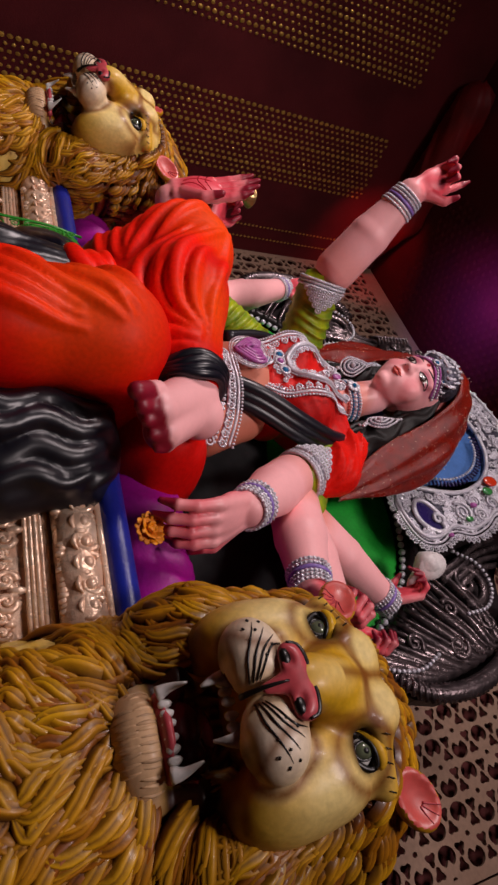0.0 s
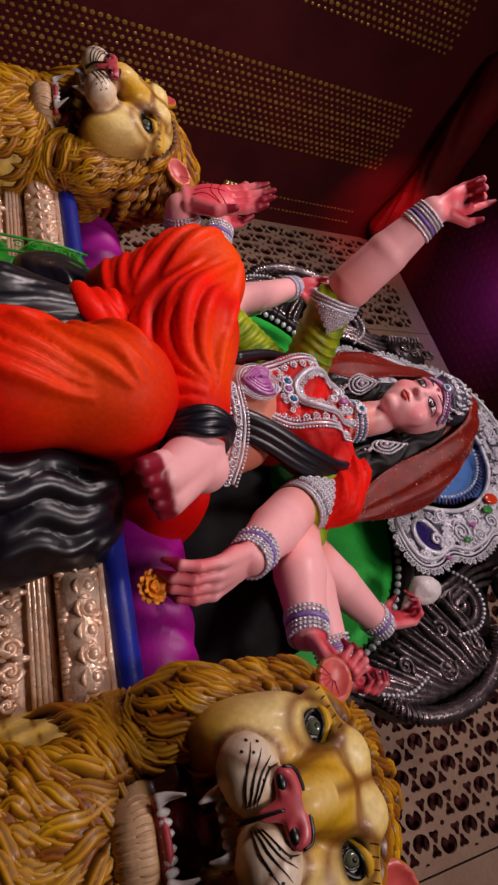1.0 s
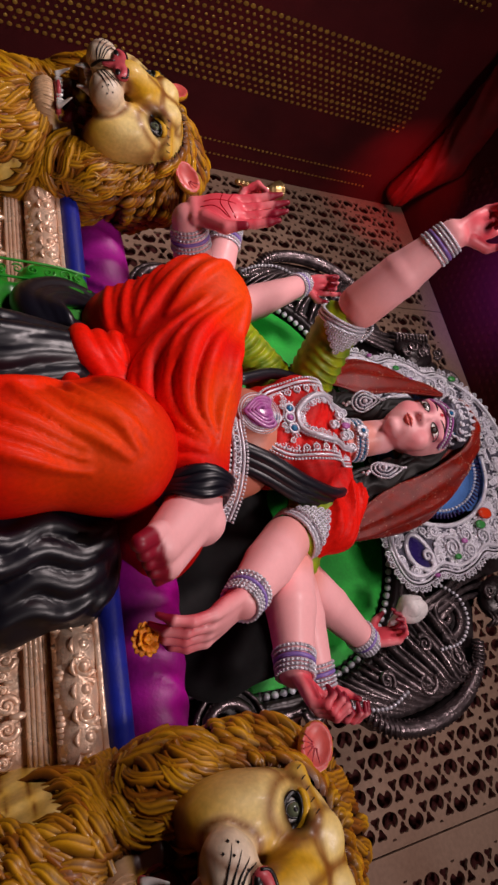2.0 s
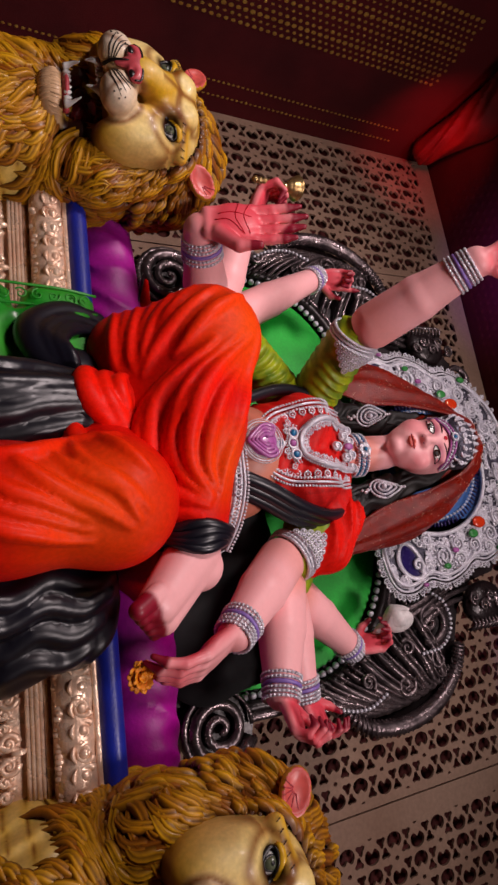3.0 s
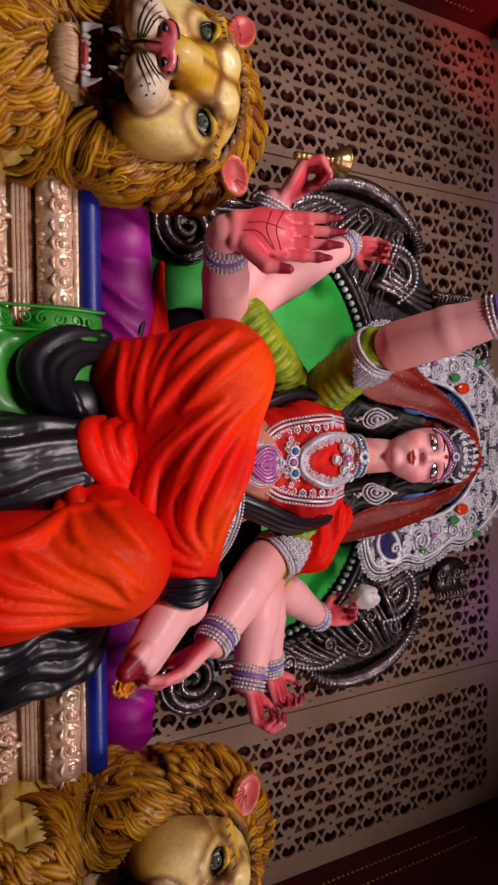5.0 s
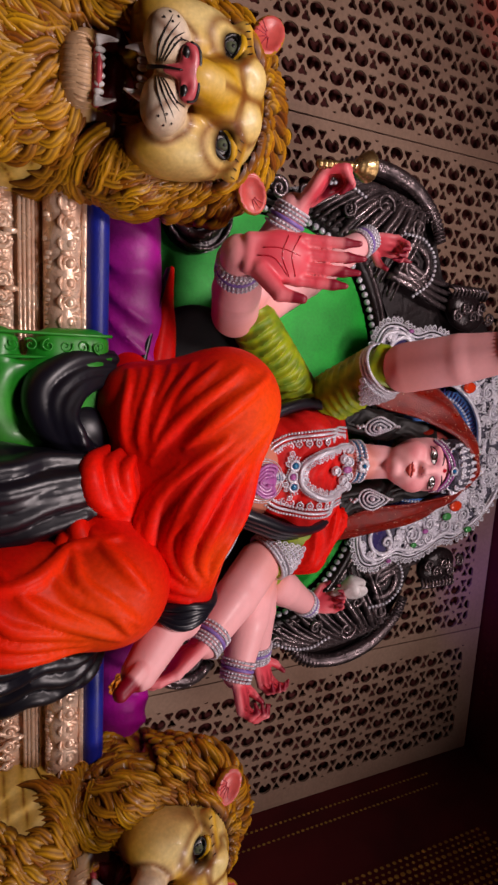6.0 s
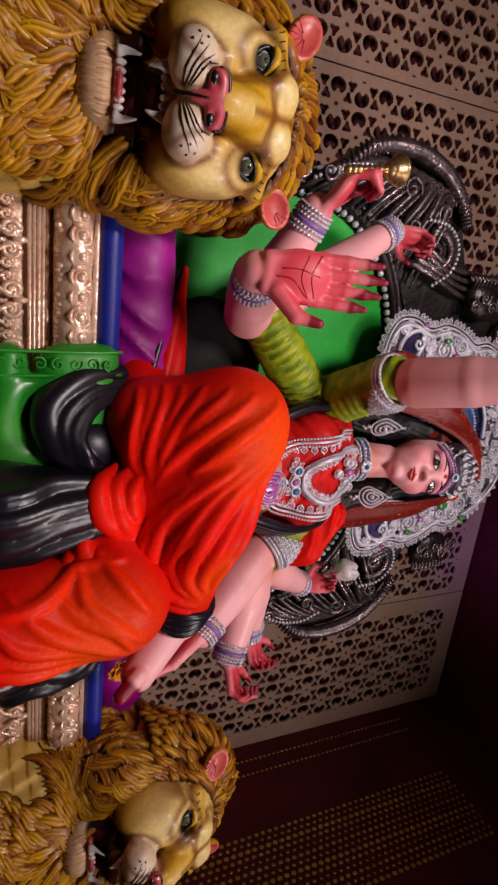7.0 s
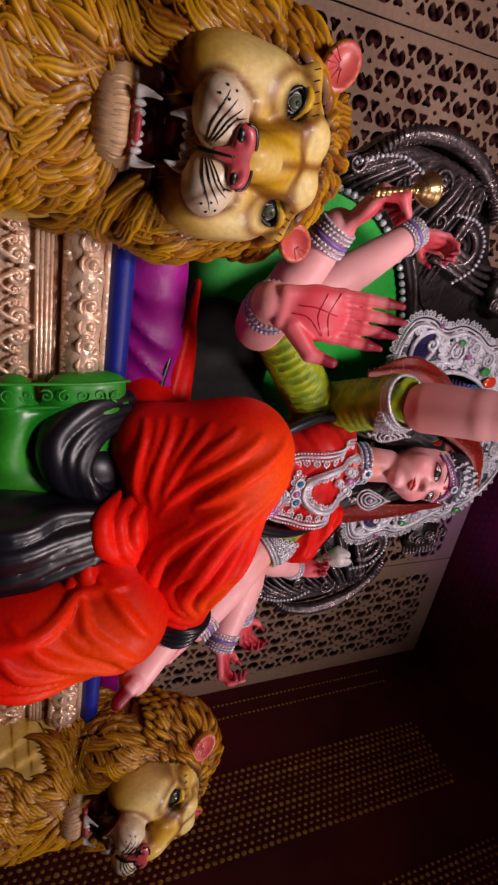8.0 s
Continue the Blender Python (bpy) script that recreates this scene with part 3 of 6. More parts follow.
bolster(-0.22, -0.58, "magenta velvet cushion lying on the blue mattress")
bolster(0.3, 0.6, "magenta velvet cushion lying on the blue mattress")


# ---- throne back ----
def throne():
    th = empty("throne_back", (0, 0.05, 1.30))
    tagged(th, "dark carved throne back with silver scrolls and green padding", "throne")
    a = np.linspace(0, 2 * np.pi, 64, endpoint=False)

    def oval(rx, rz, cz=1.80):
        return [(rx * np.sign(np.cos(t)) * abs(np.cos(t)) ** 0.85, cz + rz * np.sign(np.sin(t)) * abs(np.sin(t)) ** 0.72) for t in a]

    part("back_board", [(*plate(oval(0.71, 0.60, 1.78), 0.0, 0.05), "ebony")], th, "dark carved back board", smooth=False)
    rings = np.linspace(0, 1, 16)[1:]
    pad = [(0, -0.062, 1.80)]
    for q in rings:
        for x, z in oval(0.632 * q, 0.482 * q):
            pad.append((x, -0.012 - 0.05 * (1 - q ** 2.6) + 0.004 * math.sin(9 * x + 4 * math.sin(7 * z)), z))
    pad_faces = [(0, 1 + (k + 1) % 64, 1 + k) for k in range(64)]
    pad_faces += [(1 + r * 64 + k, 1 + r * 64 + (k + 1) % 64, 1 + (r + 1) * 64 + (k + 1) % 64, 1 + (r + 1) * 64 + k) for r in range(14) for k in range(64)]
    part("back_pad", [(np.array(pad), pad_faces, "green")], th, "bright green padded velvet back")
    for k, (rx, rz, r, key) in enumerate(((0.645, 0.492, 0.0105, "silver"), (0.672, 0.512, 0.018, "ebony"), (0.698, 0.532, 0.011, "silverdark"))):
        P = np.array([(x, -0.03, z) for x, z in oval(rx, rz)])
        if k == 0:
            part("bead_border", [(*beads(np.vstack([P, P[:1]]), 0.025, r, 5, 8), "silver")], th, "row of silver beads")
        else:
            part("rim", [(*rod(P, r, 8, closed=True), key)], th)
    part("seat_back_rail", [(*block((-0.60, -0.10, 1.30), (0.60, 0.04, 1.50), 0.008), "ebony")], th, "dark low rail with carved flowers")
    part("rail_carving", [(*joined([volute_pair(x, -0.108, 1.43, 1.3) for x in np.arange(-0.56, 0.58, 0.09)]), "silverdark")], th)
    for s in (1, -1):
        f = (lambda vf: vf) if s > 0 else mirrored
        # the wing: a big S leaf from the arm scroll to the shoulder
        wing = [(0.66, 1.62), (0.70, 1.72), (0.70, 1.86), (0.73, 1.98), (0.79, 2.06), (0.81, 2.14), (0.805, 2.24), (0.775, 2.34), (0.71, 2.43),
                (0.62, 2.48), (0.52, 2.52), (0.44, 2.60), (0.36, 2.56), (0.30, 2.40), (0.36, 2.31), (0.48, 2.25), (0.57, 2.17), (0.63, 2.06), (0.66, 1.9)]
        aside = (lambda vf, f=f, s=s: f((np.asarray(vf[0]) + (0.05 * s, 0, 0), vf[1])))
        part("wing_board", [(*f(plate(wing, -0.035, 0.045)), "ebony")], th, "dark wing board", smooth=False)
        leaves = []
        for i in range(9):
            q = i / 8
            p0 = (0.655 - 0.22 * q * q, -0.050, 1.88 + 0.40 * q)
            p1 = (0.69 - 0.16 * q * q, -0.068, 1.93 + 0.38 * q)
            p2 = (0.725 - 0.10 * q * q, -0.074, 2.00 + 0.35 * q)
            p3 = (0.755 - 0.06 * q * q, -0.066, 2.09 + 0.28 * q)
            p4 = (0.755 - 0.05 * q * q, -0.062, 2.15 + 0.25 * q)
            p5 = (0.725 - 0.05 * q * q, -0.066, 2.165 + 0.24 * q)
            for off, rr_ in ((0.0, 0.016), (0.014, 0.007)):
                P = spline([p0, p1, p2, p3, p4, p5], 22) + np.array((-off, -0.5 * off, off))
                leaves.append(rod(P, rr_ * np.sin(np.linspace(0.3, 2.95, 22)) + 0.0015, 6, flat=0.55))
        for x, z, r, st, hd in ((0.70, 1.94, 0.026, 1.0, 1), (0.70, 2.22, 0.035, 2.0, -1), (0.67, 2.09, 0.026, 0.5, 1), (0.65, 2.36, 0.032, 3.0, 1), (0.60, 2.25, 0.026, 4.0, -1)):
            leaves.append(coil((x, -0.082, z), r, 1.5, 0.0085, start=st, hand=hd))
        part("leaf_carving", [(*f(joined(leaves)), "silverdark")], th, "silvered acanthus leaves")
        edge = spline([(0.70, -0.06, 1.98), (0.775, -0.075, 2.05), (0.80, -0.08, 2.14), (0.795, -0.08, 2.24), (0.76, -0.078, 2.34), (0.69, -0.07, 2.43), (0.62, -0.06, 2.47)], 40)
        ribs = []
        for i in range(1, 39):
            t = unit(edge[i + 1] - edge[i - 1])
            n = np.array([t[2], 0, -t[0]])
            ribs.append(rod(spline([edge[i] - n * 0.022, edge[i] + (0, -0.018, 0), edge[i] + n * 0.022 + t * 0.012], 5), 0.0052, 5))
        part("wing_edge", [(*f(rod(edge, 0.02 * np.sin(np.linspace(0.35, 2.8, 40)) + 0.004, 8)), "silverdark"), (*f(joined(ribs)), "silverdark")], th, "ribbed silver edge")
        part("bead_curl", [(*f(beads(spline([(0.68, -0.075, 1.90), (0.72, -0.09, 1.98), (0.735, -0.09, 2.07), (0.71, -0.09, 2.14)], 30), 0.0135, 0.0062)), "silver")], th, "curl of silver beads")
        part("bead_curl", [(*f(beads(spline([(0.44, -0.085, 2.36), (0.49, -0.09, 2.42), (0.56, -0.09, 2.43), (0.615, -0.09, 2.38), (0.625, -0.09, 2.30)], 30), 0.0135, 0.0062)), "silver")], th, "curl of silver beads")
        part("scroll", [(*aside(joined([coil((0.645, -0.075, 1.63), 0.085, 2.2, 0.019, start=1.2, hand=-1, tip=0.2), coil((0.645, -0.07, 1.63), 0.098, 0.95, 0.012, start=1.2, hand=-1, tip=2.3)])), "silverdark")], th, "large rolled arm scroll")
        part("scroll_disc", [(*aside(plate([(0.645 + 0.10 * math.cos(t), 1.63 + 0.10 * math.sin(t)) for t in a[::3]], -0.055, 0.03)), "ebony")], th, smooth=False)
        part("scroll", [(*f(coil((0.695, -0.07, 1.86), 0.032, 1.7, 0.010, start=-1.5, hand=1)), "silverdark")], th)
        part("scroll", [(*f(coil((0.745, -0.065, 2.04), 0.032, 1.2, 0.012, start=0.4, hand=1)), "silverdark")], th)
        part("scroll", [(*f(coil((0.535, -0.075, 2.36), 0.068, 1.5, 0.015, start=-0.6, hand=1)), "silverdark")], th)
        stems = [rod(spline([(0.50 + 0.016 * i, -0.06, 2.27 + 0.02 * i), (0.47 + 0.02 * i, -0.075, 2.36), (0.43 + 0.022 * i, -0.07, 2.46), (0.40 + 0.03 * i, -0.05, 2.58)], 12), np.linspace(0.013, 0.008, 12), 6) for i in range(4)]
        part("stem", [(*f(joined(stems)), "silverdark")], th)
        # the finial knob beside the crown
        knob = [egg((0.46, -0.07, 2.60), (0.065, 0.035, 0.085), (0, -20, 0))]
        curls = [coil((0.44 + 0.03 * (i % 2), -0.105, 2.54 + 0.035 * i), 0.022, 1.5, 0.007, start=i, hand=1 if i % 2 else -1) for i in range(5)]
        comb = [rod(spline([(0.50, -0.08, 2.53 + 0.016 * i), (0.525, -0.10, 2.525 + 0.016 * i), (0.54, -0.08, 2.51 + 0.016 * i)], 5), 0.006, 5) for i in range(10)]
        part("finial", [(*aside(clay(knob, 0.008, 0.02)), "ebony"), (*aside(joined(curls + comb)), "silverdark")], th, "silver leaf finial")
        top = [coil((0.30 - 0.1 * i, -0.06, 2.74 + 0.03 * i), 0.05, 1.6, 0.014, start=2 + i, hand=-1) for i in range(3)]
        part("crest", [(*f(joined(top)), "silverdark")], th)
    part("crest_board", [(*plate([(-0.46, 2.5), (0.46, 2.5), (0.42, 2.72), (0.2, 2.86), (0, 2.92), (-0.2, 2.86), (-0.42, 2.72)], -0.03, 0.04), "ebony")], th, smooth=False)
    part("neck_board", [(*plate([(-0.44, 2.27), (0.44, 2.27), (0.44, 2.55), (-0.44, 2.55)], -0.028, 0.035), "ebony")], th, smooth=False)
    th.location.x -= 0.05


throne()


# ---- lions ----
def lion():
    """A seated lion with open jaws: one painted cast, about the point between its eyes."""
    face = [egg((0, 0.085, 0.0), (0.122, 0.105, 0.094)),
            egg((0.031, 0.000, 0.040), (0.032, 0.023, 0.025)), egg((-0.031, 0.000, 0.040), (0.032, 0.023, 0.025)),
            egg((0.026, -0.014, -0.010), (0.024, 0.022, 0.026)), egg((-0.026, -0.014, -0.010), (0.024, 0.022, 0.026)),
            cone((0, -0.002, 0.0), (0, -0.060, -0.050), 0.034, 0.030),
            egg((0.042, -0.038, -0.088), (0.042, 0.042, 0.034)), egg((-0.042, -0.038, -0.088), (0.042, 0.042, 0.034))]
    for s in (-1, 1):
        face += [egg((s * 0.088, 0.05, -0.055), (0.045, 0.07, 0.072)), cone((s * 0.045, -0.008, 0.022), (s * 0.108, 0.03, 0.030), 0.016, 0.015),
                 cone((s * 0.10, 0.03, -0.02), (s * 0.06, -0.01, -0.045), 0.02, 0.02), egg((s * 0.069, -0.004, 0.0), (0.021, 0.016, 0.014), cut=True),
                 cone((s * 0.066, 0.085, -0.12), (s * 0.050, 0.060, -0.20), 0.024, 0.020), egg((s * 0.078, 0.004, -0.026), (0.034, 0.02, 0.012), (0, s * 20, 0))]
    face += [egg((0, 0.045, -0.214), (0.057, 0.048, 0.036)), egg((0, 0.012, -0.152), (0.053, 0.075, 0.042), cut=True)]
    V, F = clay(face, 0.0040, 0.016)
    pieces, paint = [], []
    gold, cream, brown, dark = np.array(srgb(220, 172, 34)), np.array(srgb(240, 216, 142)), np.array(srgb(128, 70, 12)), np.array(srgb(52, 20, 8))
    lower = np.array(srgb(206, 170, 130))
    x, y, z = np.abs(V[:, 0]), V[:, 1], V[:, 2]

    def blend(c, col, w):
        w = np.clip(w, 0, 1)[:, None]
        return c * (1 - w) + col * w

    C = np.tile(gold, (len(V), 1))
    C = blend(C, cream, 1.25 - np.hypot((x - 0.098) / 0.05, (z + 0.035) / 0.065))
    C = blend(C, cream, 0.9 - np.hypot((x - 0.06) / 0.06, (z - 0.062) / 0.03))
    C = blend(C, cream, 1.4 - np.hypot((x - 0.03) / 0.03, (z - 0.036) / 0.03))
    C = blend(C, cream, 0.75 - np.hypot(x / 0.034, (z + 0.028) / 0.045))
    C = blend(C, np.array(srgb(236, 226, 214)), 1.5 - np.hypot(np.hypot((x - 0.045) / 0.04, (z + 0.09) / 0.036), (y + 0.045) / 0.05))
    C = blend(C, lower, (-0.185 - z) / 0.02)
    # Brown airbrush plus crease shade, put into the colour; jaw flanks and sockets darkest.
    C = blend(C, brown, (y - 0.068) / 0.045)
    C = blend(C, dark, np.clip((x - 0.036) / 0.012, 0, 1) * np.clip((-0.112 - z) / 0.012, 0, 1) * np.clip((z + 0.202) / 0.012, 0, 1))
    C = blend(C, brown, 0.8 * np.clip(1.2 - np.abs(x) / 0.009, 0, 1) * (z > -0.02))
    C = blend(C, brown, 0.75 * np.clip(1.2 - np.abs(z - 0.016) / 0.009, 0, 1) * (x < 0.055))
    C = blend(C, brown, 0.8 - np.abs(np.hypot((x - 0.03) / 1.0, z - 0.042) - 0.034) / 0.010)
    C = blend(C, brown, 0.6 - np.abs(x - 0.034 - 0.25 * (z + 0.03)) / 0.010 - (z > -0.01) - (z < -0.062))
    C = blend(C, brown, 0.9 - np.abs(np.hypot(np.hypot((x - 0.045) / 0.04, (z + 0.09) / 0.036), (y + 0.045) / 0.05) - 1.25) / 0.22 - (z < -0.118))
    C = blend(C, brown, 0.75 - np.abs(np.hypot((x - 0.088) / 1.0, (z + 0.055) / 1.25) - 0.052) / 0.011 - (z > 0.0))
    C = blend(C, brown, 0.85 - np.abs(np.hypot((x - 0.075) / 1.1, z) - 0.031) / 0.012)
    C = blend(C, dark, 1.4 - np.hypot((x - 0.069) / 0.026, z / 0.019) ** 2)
    inside = np.hypot(np.hypot(V[:, 0] / 0.0555, (V[:, 1] - 0.012) / 0.078), (V[:, 2] + 0.152) / 0.0445) < 1.09
    fi = inside[F].all(1)
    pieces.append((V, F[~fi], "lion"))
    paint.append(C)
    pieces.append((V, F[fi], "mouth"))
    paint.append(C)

    def add(vf, key, col=(0.5, 0.3, 0.05)):
        if np.max(np.asarray(vf[0])[:, 1]) > 0.4:
            return
        pieces.append((vf[0], vf[1], key))
        paint.append(np.broadcast_to(np.asarray(col, float), (len(vf[0]), 3)))

    # throat, tongue, gums, teeth
    add(ball((0, 0.085, -0.15), (0.05, 0.03, 0.045), 8, 12), "mouth")
    add(ball((0, 0.03, -0.188), (0.038, 0.045, 0.012), 6, 10), "nose")
    add(rod(spline([(-0.042, 0.026, -0.186), (-0.02, 0.008, -0.191), (0.02, 0.008, -0.191), (0.042, 0.026, -0.186)], 12), 0.008, 8), "nose")
    for s in (-1, 1):
        add(rod(spline([(s * 0.031, -0.012, -0.106), (s * 0.031, -0.020, -0.128), (s * 0.027, -0.018, -0.150)], 7), np.linspace(0.0115, 0.0015, 7), 8), "white")
        add(rod(spline([(s * 0.040, 0.004, -0.192), (s * 0.042, -0.004, -0.178), (s * 0.039, -0.004, -0.158)], 7), np.linspace(0.0095, 0.0015, 7), 8), "white")
        for i in range(3):
            add(ball((s * (0.007 + 0.0105 * i), -0.014 + 0.002 * i, -0.117), (0.0055, 0.005, 0.009), 5, 6), "white")
            add(ball((s * (0.007 + 0.0105 * i), -0.003 + 0.002 * i, -0.186), (0.0055, 0.005, 0.010), 5, 6), "white")
        # eyes
        add(ball((s * 0.069, 0.010, 0.0), (0.0170, 0.0165, 0.0130), 10, 14), "white")
        add(rod(spline([(s * 0.056, -0.010, -0.006), (s * 0.046, -0.018, -0.016), (s * 0.040, -0.022, -0.024)], 8), np.linspace(0.004, 0.001, 8), 6), "ink")
        out = unit((s * 0.15, -1, 0.05))
        e1 = unit(np.cross(out, (0, 0, 1)))
        e2 = np.cross(e1, out)
        m = np.stack([e1, e2, out], 1)
        c = np.array((s * 0.069, 0.010, 0.0)) + out * 0.0115
        add(ball(c, (0.0098, 0.0098, 0.0066), 6, 16, m), "eyeglass")
        add(rod([c + 0.0096 * (math.cos(a) * e1 + math.sin(a) * e2) + out * 0.0012 for a in np.linspace(0, 2 * np.pi, 20, endpoint=False)], 0.0015, 5, closed=True), "ink")
        add(ball(c + out * 0.0032, (0.0048, 0.0048, 0.0042), 5, 12, m), "ink")
        rim = [(s * (0.069 + 0.021 * math.cos(t)), -0.004 + 0.006 * abs(math.cos(t)), 0.0155 * math.sin(t) * (1 - 0.25 * math.cos(t)) + 0.004 * math.cos(t)) for t in np.linspace(0, 2 * np.pi, 24, endpoint=False)]
        add(rod(rim, 0.0034, 6, closed=True), "ink")
        for i in range(5):
            p = np.array((s * (0.062 + 0.013 * i), -0.02, 0.022 + 0.001 * i))
            q = press(face, np.stack([p, p + (s * 0.003, 0, 0.008)]), (0, 1, 0), 0.022, 0.001)
            add(rod(q, 0.0009, 4), "ink")
        # whisker streaks
        for i in range(4):
            t = np.linspace(0, 1, 10)
            curve = spline([(s * 0.010, -0.105 + 0.003 * i, 0), (s * (0.034 + 0.001 * i), -0.104 + 0.008 * i, 0), (s * (0.070 - 0.009 * i), -0.088 + 0.009 * i, 0)], 10)
            pts = np.stack([curve[:, 0], np.full(10, -0.13), curve[:, 1]], 1)
            q = press(face, pts, (0, 1, 0), 0.022, 0.0006)
            add(rod(q, 0.0013 * np.sin(np.pi * (0.15 + 0.8 * t)), 5), "ink")
            for j in range(3):
                if (i + j) % 3 == 2:
                    continue
                p = np.array((s * (0.026 + 0.014 * i + 0.004 * j), -0.13, -0.074 - 0.011 * j - 0.002 * i))
                q = press(face, np.stack([p, p + (s * 0.002, 0, -0.001)]), (0, 1, 0), 0.022, 0.001)
                add(rod(q, 0.0014, 5), "ink")
        # ear
        ear = [egg((s * 0.128, 0.072, 0.092), (0.029, 0.016, 0.042), (0, s * 56, s * 20))]
        bowl = egg((s * 0.130, 0.057, 0.093), (0.025, 0.014, 0.038), (0, s * 56, s * 20), cut=True)
        ev, ef = clay(ear + [bowl], 0.0045, 0.006)
        hollow = distance(("e", *bowl[1:]), ev) < 0.006
        inner = hollow[ef].all(1)
        add((ev, ef[~inner]), "lion", np.array(srgb(196, 140, 30)))
        add((ev, ef[inner]), "ear")
        for i in range(6):
            a = s * (0.3 + 0.42 * i)
            p = [(s * 0.131 + 0.006 * math.cos(a), 0.02, 0.094 + 0.006 * math.sin(a)), (s * 0.131 + 0.027 * math.cos(a), 0.02, 0.096 + 0.03 * math.sin(a))]
            q = press(ear + [bowl], spline(p, 8), (0, 1, 0), 0.006, 0.0004, 50)
            if np.ptp(q[:, 1]) < 0.05:
                add(rod(q, np.linspace(0.0016, 0.0006, 8), 5), "nose")
        # upper lid, brow fold and cheek crease
        lid = [(s * (0.069 + 0.022 * math.cos(t)), -0.006 + 0.007 * abs(math.cos(t)), 0.003 + 0.0125 * math.sin(t) + 0.009 * math.cos(t)) for t in np.linspace(0.1, np.pi - 0.1, 14)]
        add(rod(lid, 0.0080 * np.sin(np.linspace(0.4, 2.8, 14)), 7), "lion", gold)
        add(rod(np.array(lid) + (0, -0.003, -0.0068), 0.0026 * np.sin(np.linspace(0.4, 2.8, 14)), 6), "ink")
    # nose
    nose = [egg((0, -0.077, -0.057), (0.033, 0.012, 0.008)), egg((0.019, -0.079, -0.065), (0.015, 0.011, 0.011)), egg((-0.019, -0.079, -0.065), (0.015, 0.011, 0.011)), cone((0, -0.077, -0.066), (0, -0.072, -0.094), 0.012, 0.005),
            egg((0.021, -0.091, -0.069), (0.0105, 0.009, 0.0062), (0, 28, 0), cut=True), egg((-0.021, -0.091, -0.069), (0.0105, 0.009, 0.0062), (0, -28, 0), cut=True)]
    nv, nf = clay(nose, 0.0030, 0.008)
    add((nv * (1.16, 1, 1), nf), "nose")
    for s in (-1, 1):
        add(ball((s * 0.0245, -0.0825, -0.069), (0.0104, 0.0045, 0.0060), 5, 8), "ink")
        q = press(nose, spline([(s * 0.001, -0.14, -0.052), (s * 0.017, -0.14, -0.052), (s * 0.030, -0.14, -0.055), (s * 0.033, -0.14, -0.064)], 10), (0, 1, 0), 0.008, 0.0, 60)
        add(rod(q[np.abs(q[:, 1]) < 0.11] * (1.16, 1, 1), 0.0020, 6), "ink")
    add(rod(spline([(0, -0.0875, -0.074), (0, -0.083, -0.088), (0, -0.074, -0.104), (0, -0.055, -0.117)], 10), np.linspace(0.0012, 0.0036, 10), 6), "ink")
    comb = random.Random(5)
    for i in range(-7, 8):
        for j in range(2):
            u = i * 0.0070 + comb.uniform(-0.001, 0.001)
            p = [(u, -0.05, -0.196 - 0.022 * j), (u * 1.05, -0.05, -0.209 - 0.022 * j), (u, -0.05, -0.224 - 0.020 * j)]
            q = press(face, spline(p, 6), (0, 1, 0), 0.022, -0.0012, 50)
            add(rod(q, comb.uniform(0.0018, 0.0030) * np.sin(np.linspace(0.3, 2.8, 6)), 6), "lion", lower * comb.uniform(0.7, 1.25))
    # body and mane core
    core = [egg((0, 0.17, 0.012), (0.180, 0.10, 0.165)), cone((0, 0.25, -0.08), (0, 0.25, -0.30), 0.165, 0.185), cone((0, 0.25, -0.30), (0, 0.25, -0.62), 0.18, 0.19), egg((0.12, 0.13, -0.12), (0.065, 0.07, 0.10)), egg((-0.12, 0.13, -0.12), (0.065, 0.07, 0.10)),
            egg((0, 0.19, -0.46), (0.15, 0.14, 0.17)), cone((0.11, 0.16, -0.55), (0.115, 0.08, -0.82), 0.085, 0.06), cone((-0.11, 0.16, -0.55), (-0.115, 0.08, -0.82), 0.085, 0.06),
            cone((0, 0.25, -0.5), (0, 0.30, -0.76), 0.19, 0.17), egg((0.115, 0.04, -0.825), (0.06, 0.08, 0.03)), egg((-0.115, 0.04, -0.825), (0.06, 0.08, 0.03))]

    # the long muzzle: everything below the eyes is drawn down, and the snout kept short
    for a in range(len(pieces)):
        v = np.array(pieces[a][0], float)
        v[:, 1] += 0.026 * np.clip((-0.150 - v[:, 2]) / 0.03, 0, 1) * np.clip((0.11 - v[:, 1]) / 0.04, 0, 1)
        low = v[:, 2] < 0
        v[low, 2] = np.interp(v[low, 2], (-0.30, -0.242, -0.196, -0.117, -0.06, 0.0), (-0.313, -0.255, -0.209, -0.146, -0.086, 0.0))
        v[:, 1] = np.where(v[:, 1] < -0.02, -0.02 + (v[:, 1] + 0.02) * 0.85, v[:, 1])
        if pieces[a][2] != "ear":
            pieces[a] = (v, *pieces[a][1:])
    # mane: overlapping grooved tufts, combed away from the face and down the neck
    rng = random.Random(7)
    body = core + [p for p in face if p[0] != 'x'][:1]

    def shoulder(P):
        """1 on the bare painted shoulders, 0 where the mane lies."""
        x, y, z = np.abs(P[..., 0]), P[..., 1], P[..., 2]
        edge_ = 0.060 + 0.42 * np.clip(z + 0.37, 0, 1) + 0.010 * np.sin(60 * z)
        return np.clip((-0.195 - z) / 0.025, 0, 1) * np.clip((x - edge_) / 0.02, 0, 1) * (y < 0.34)

    locks = []
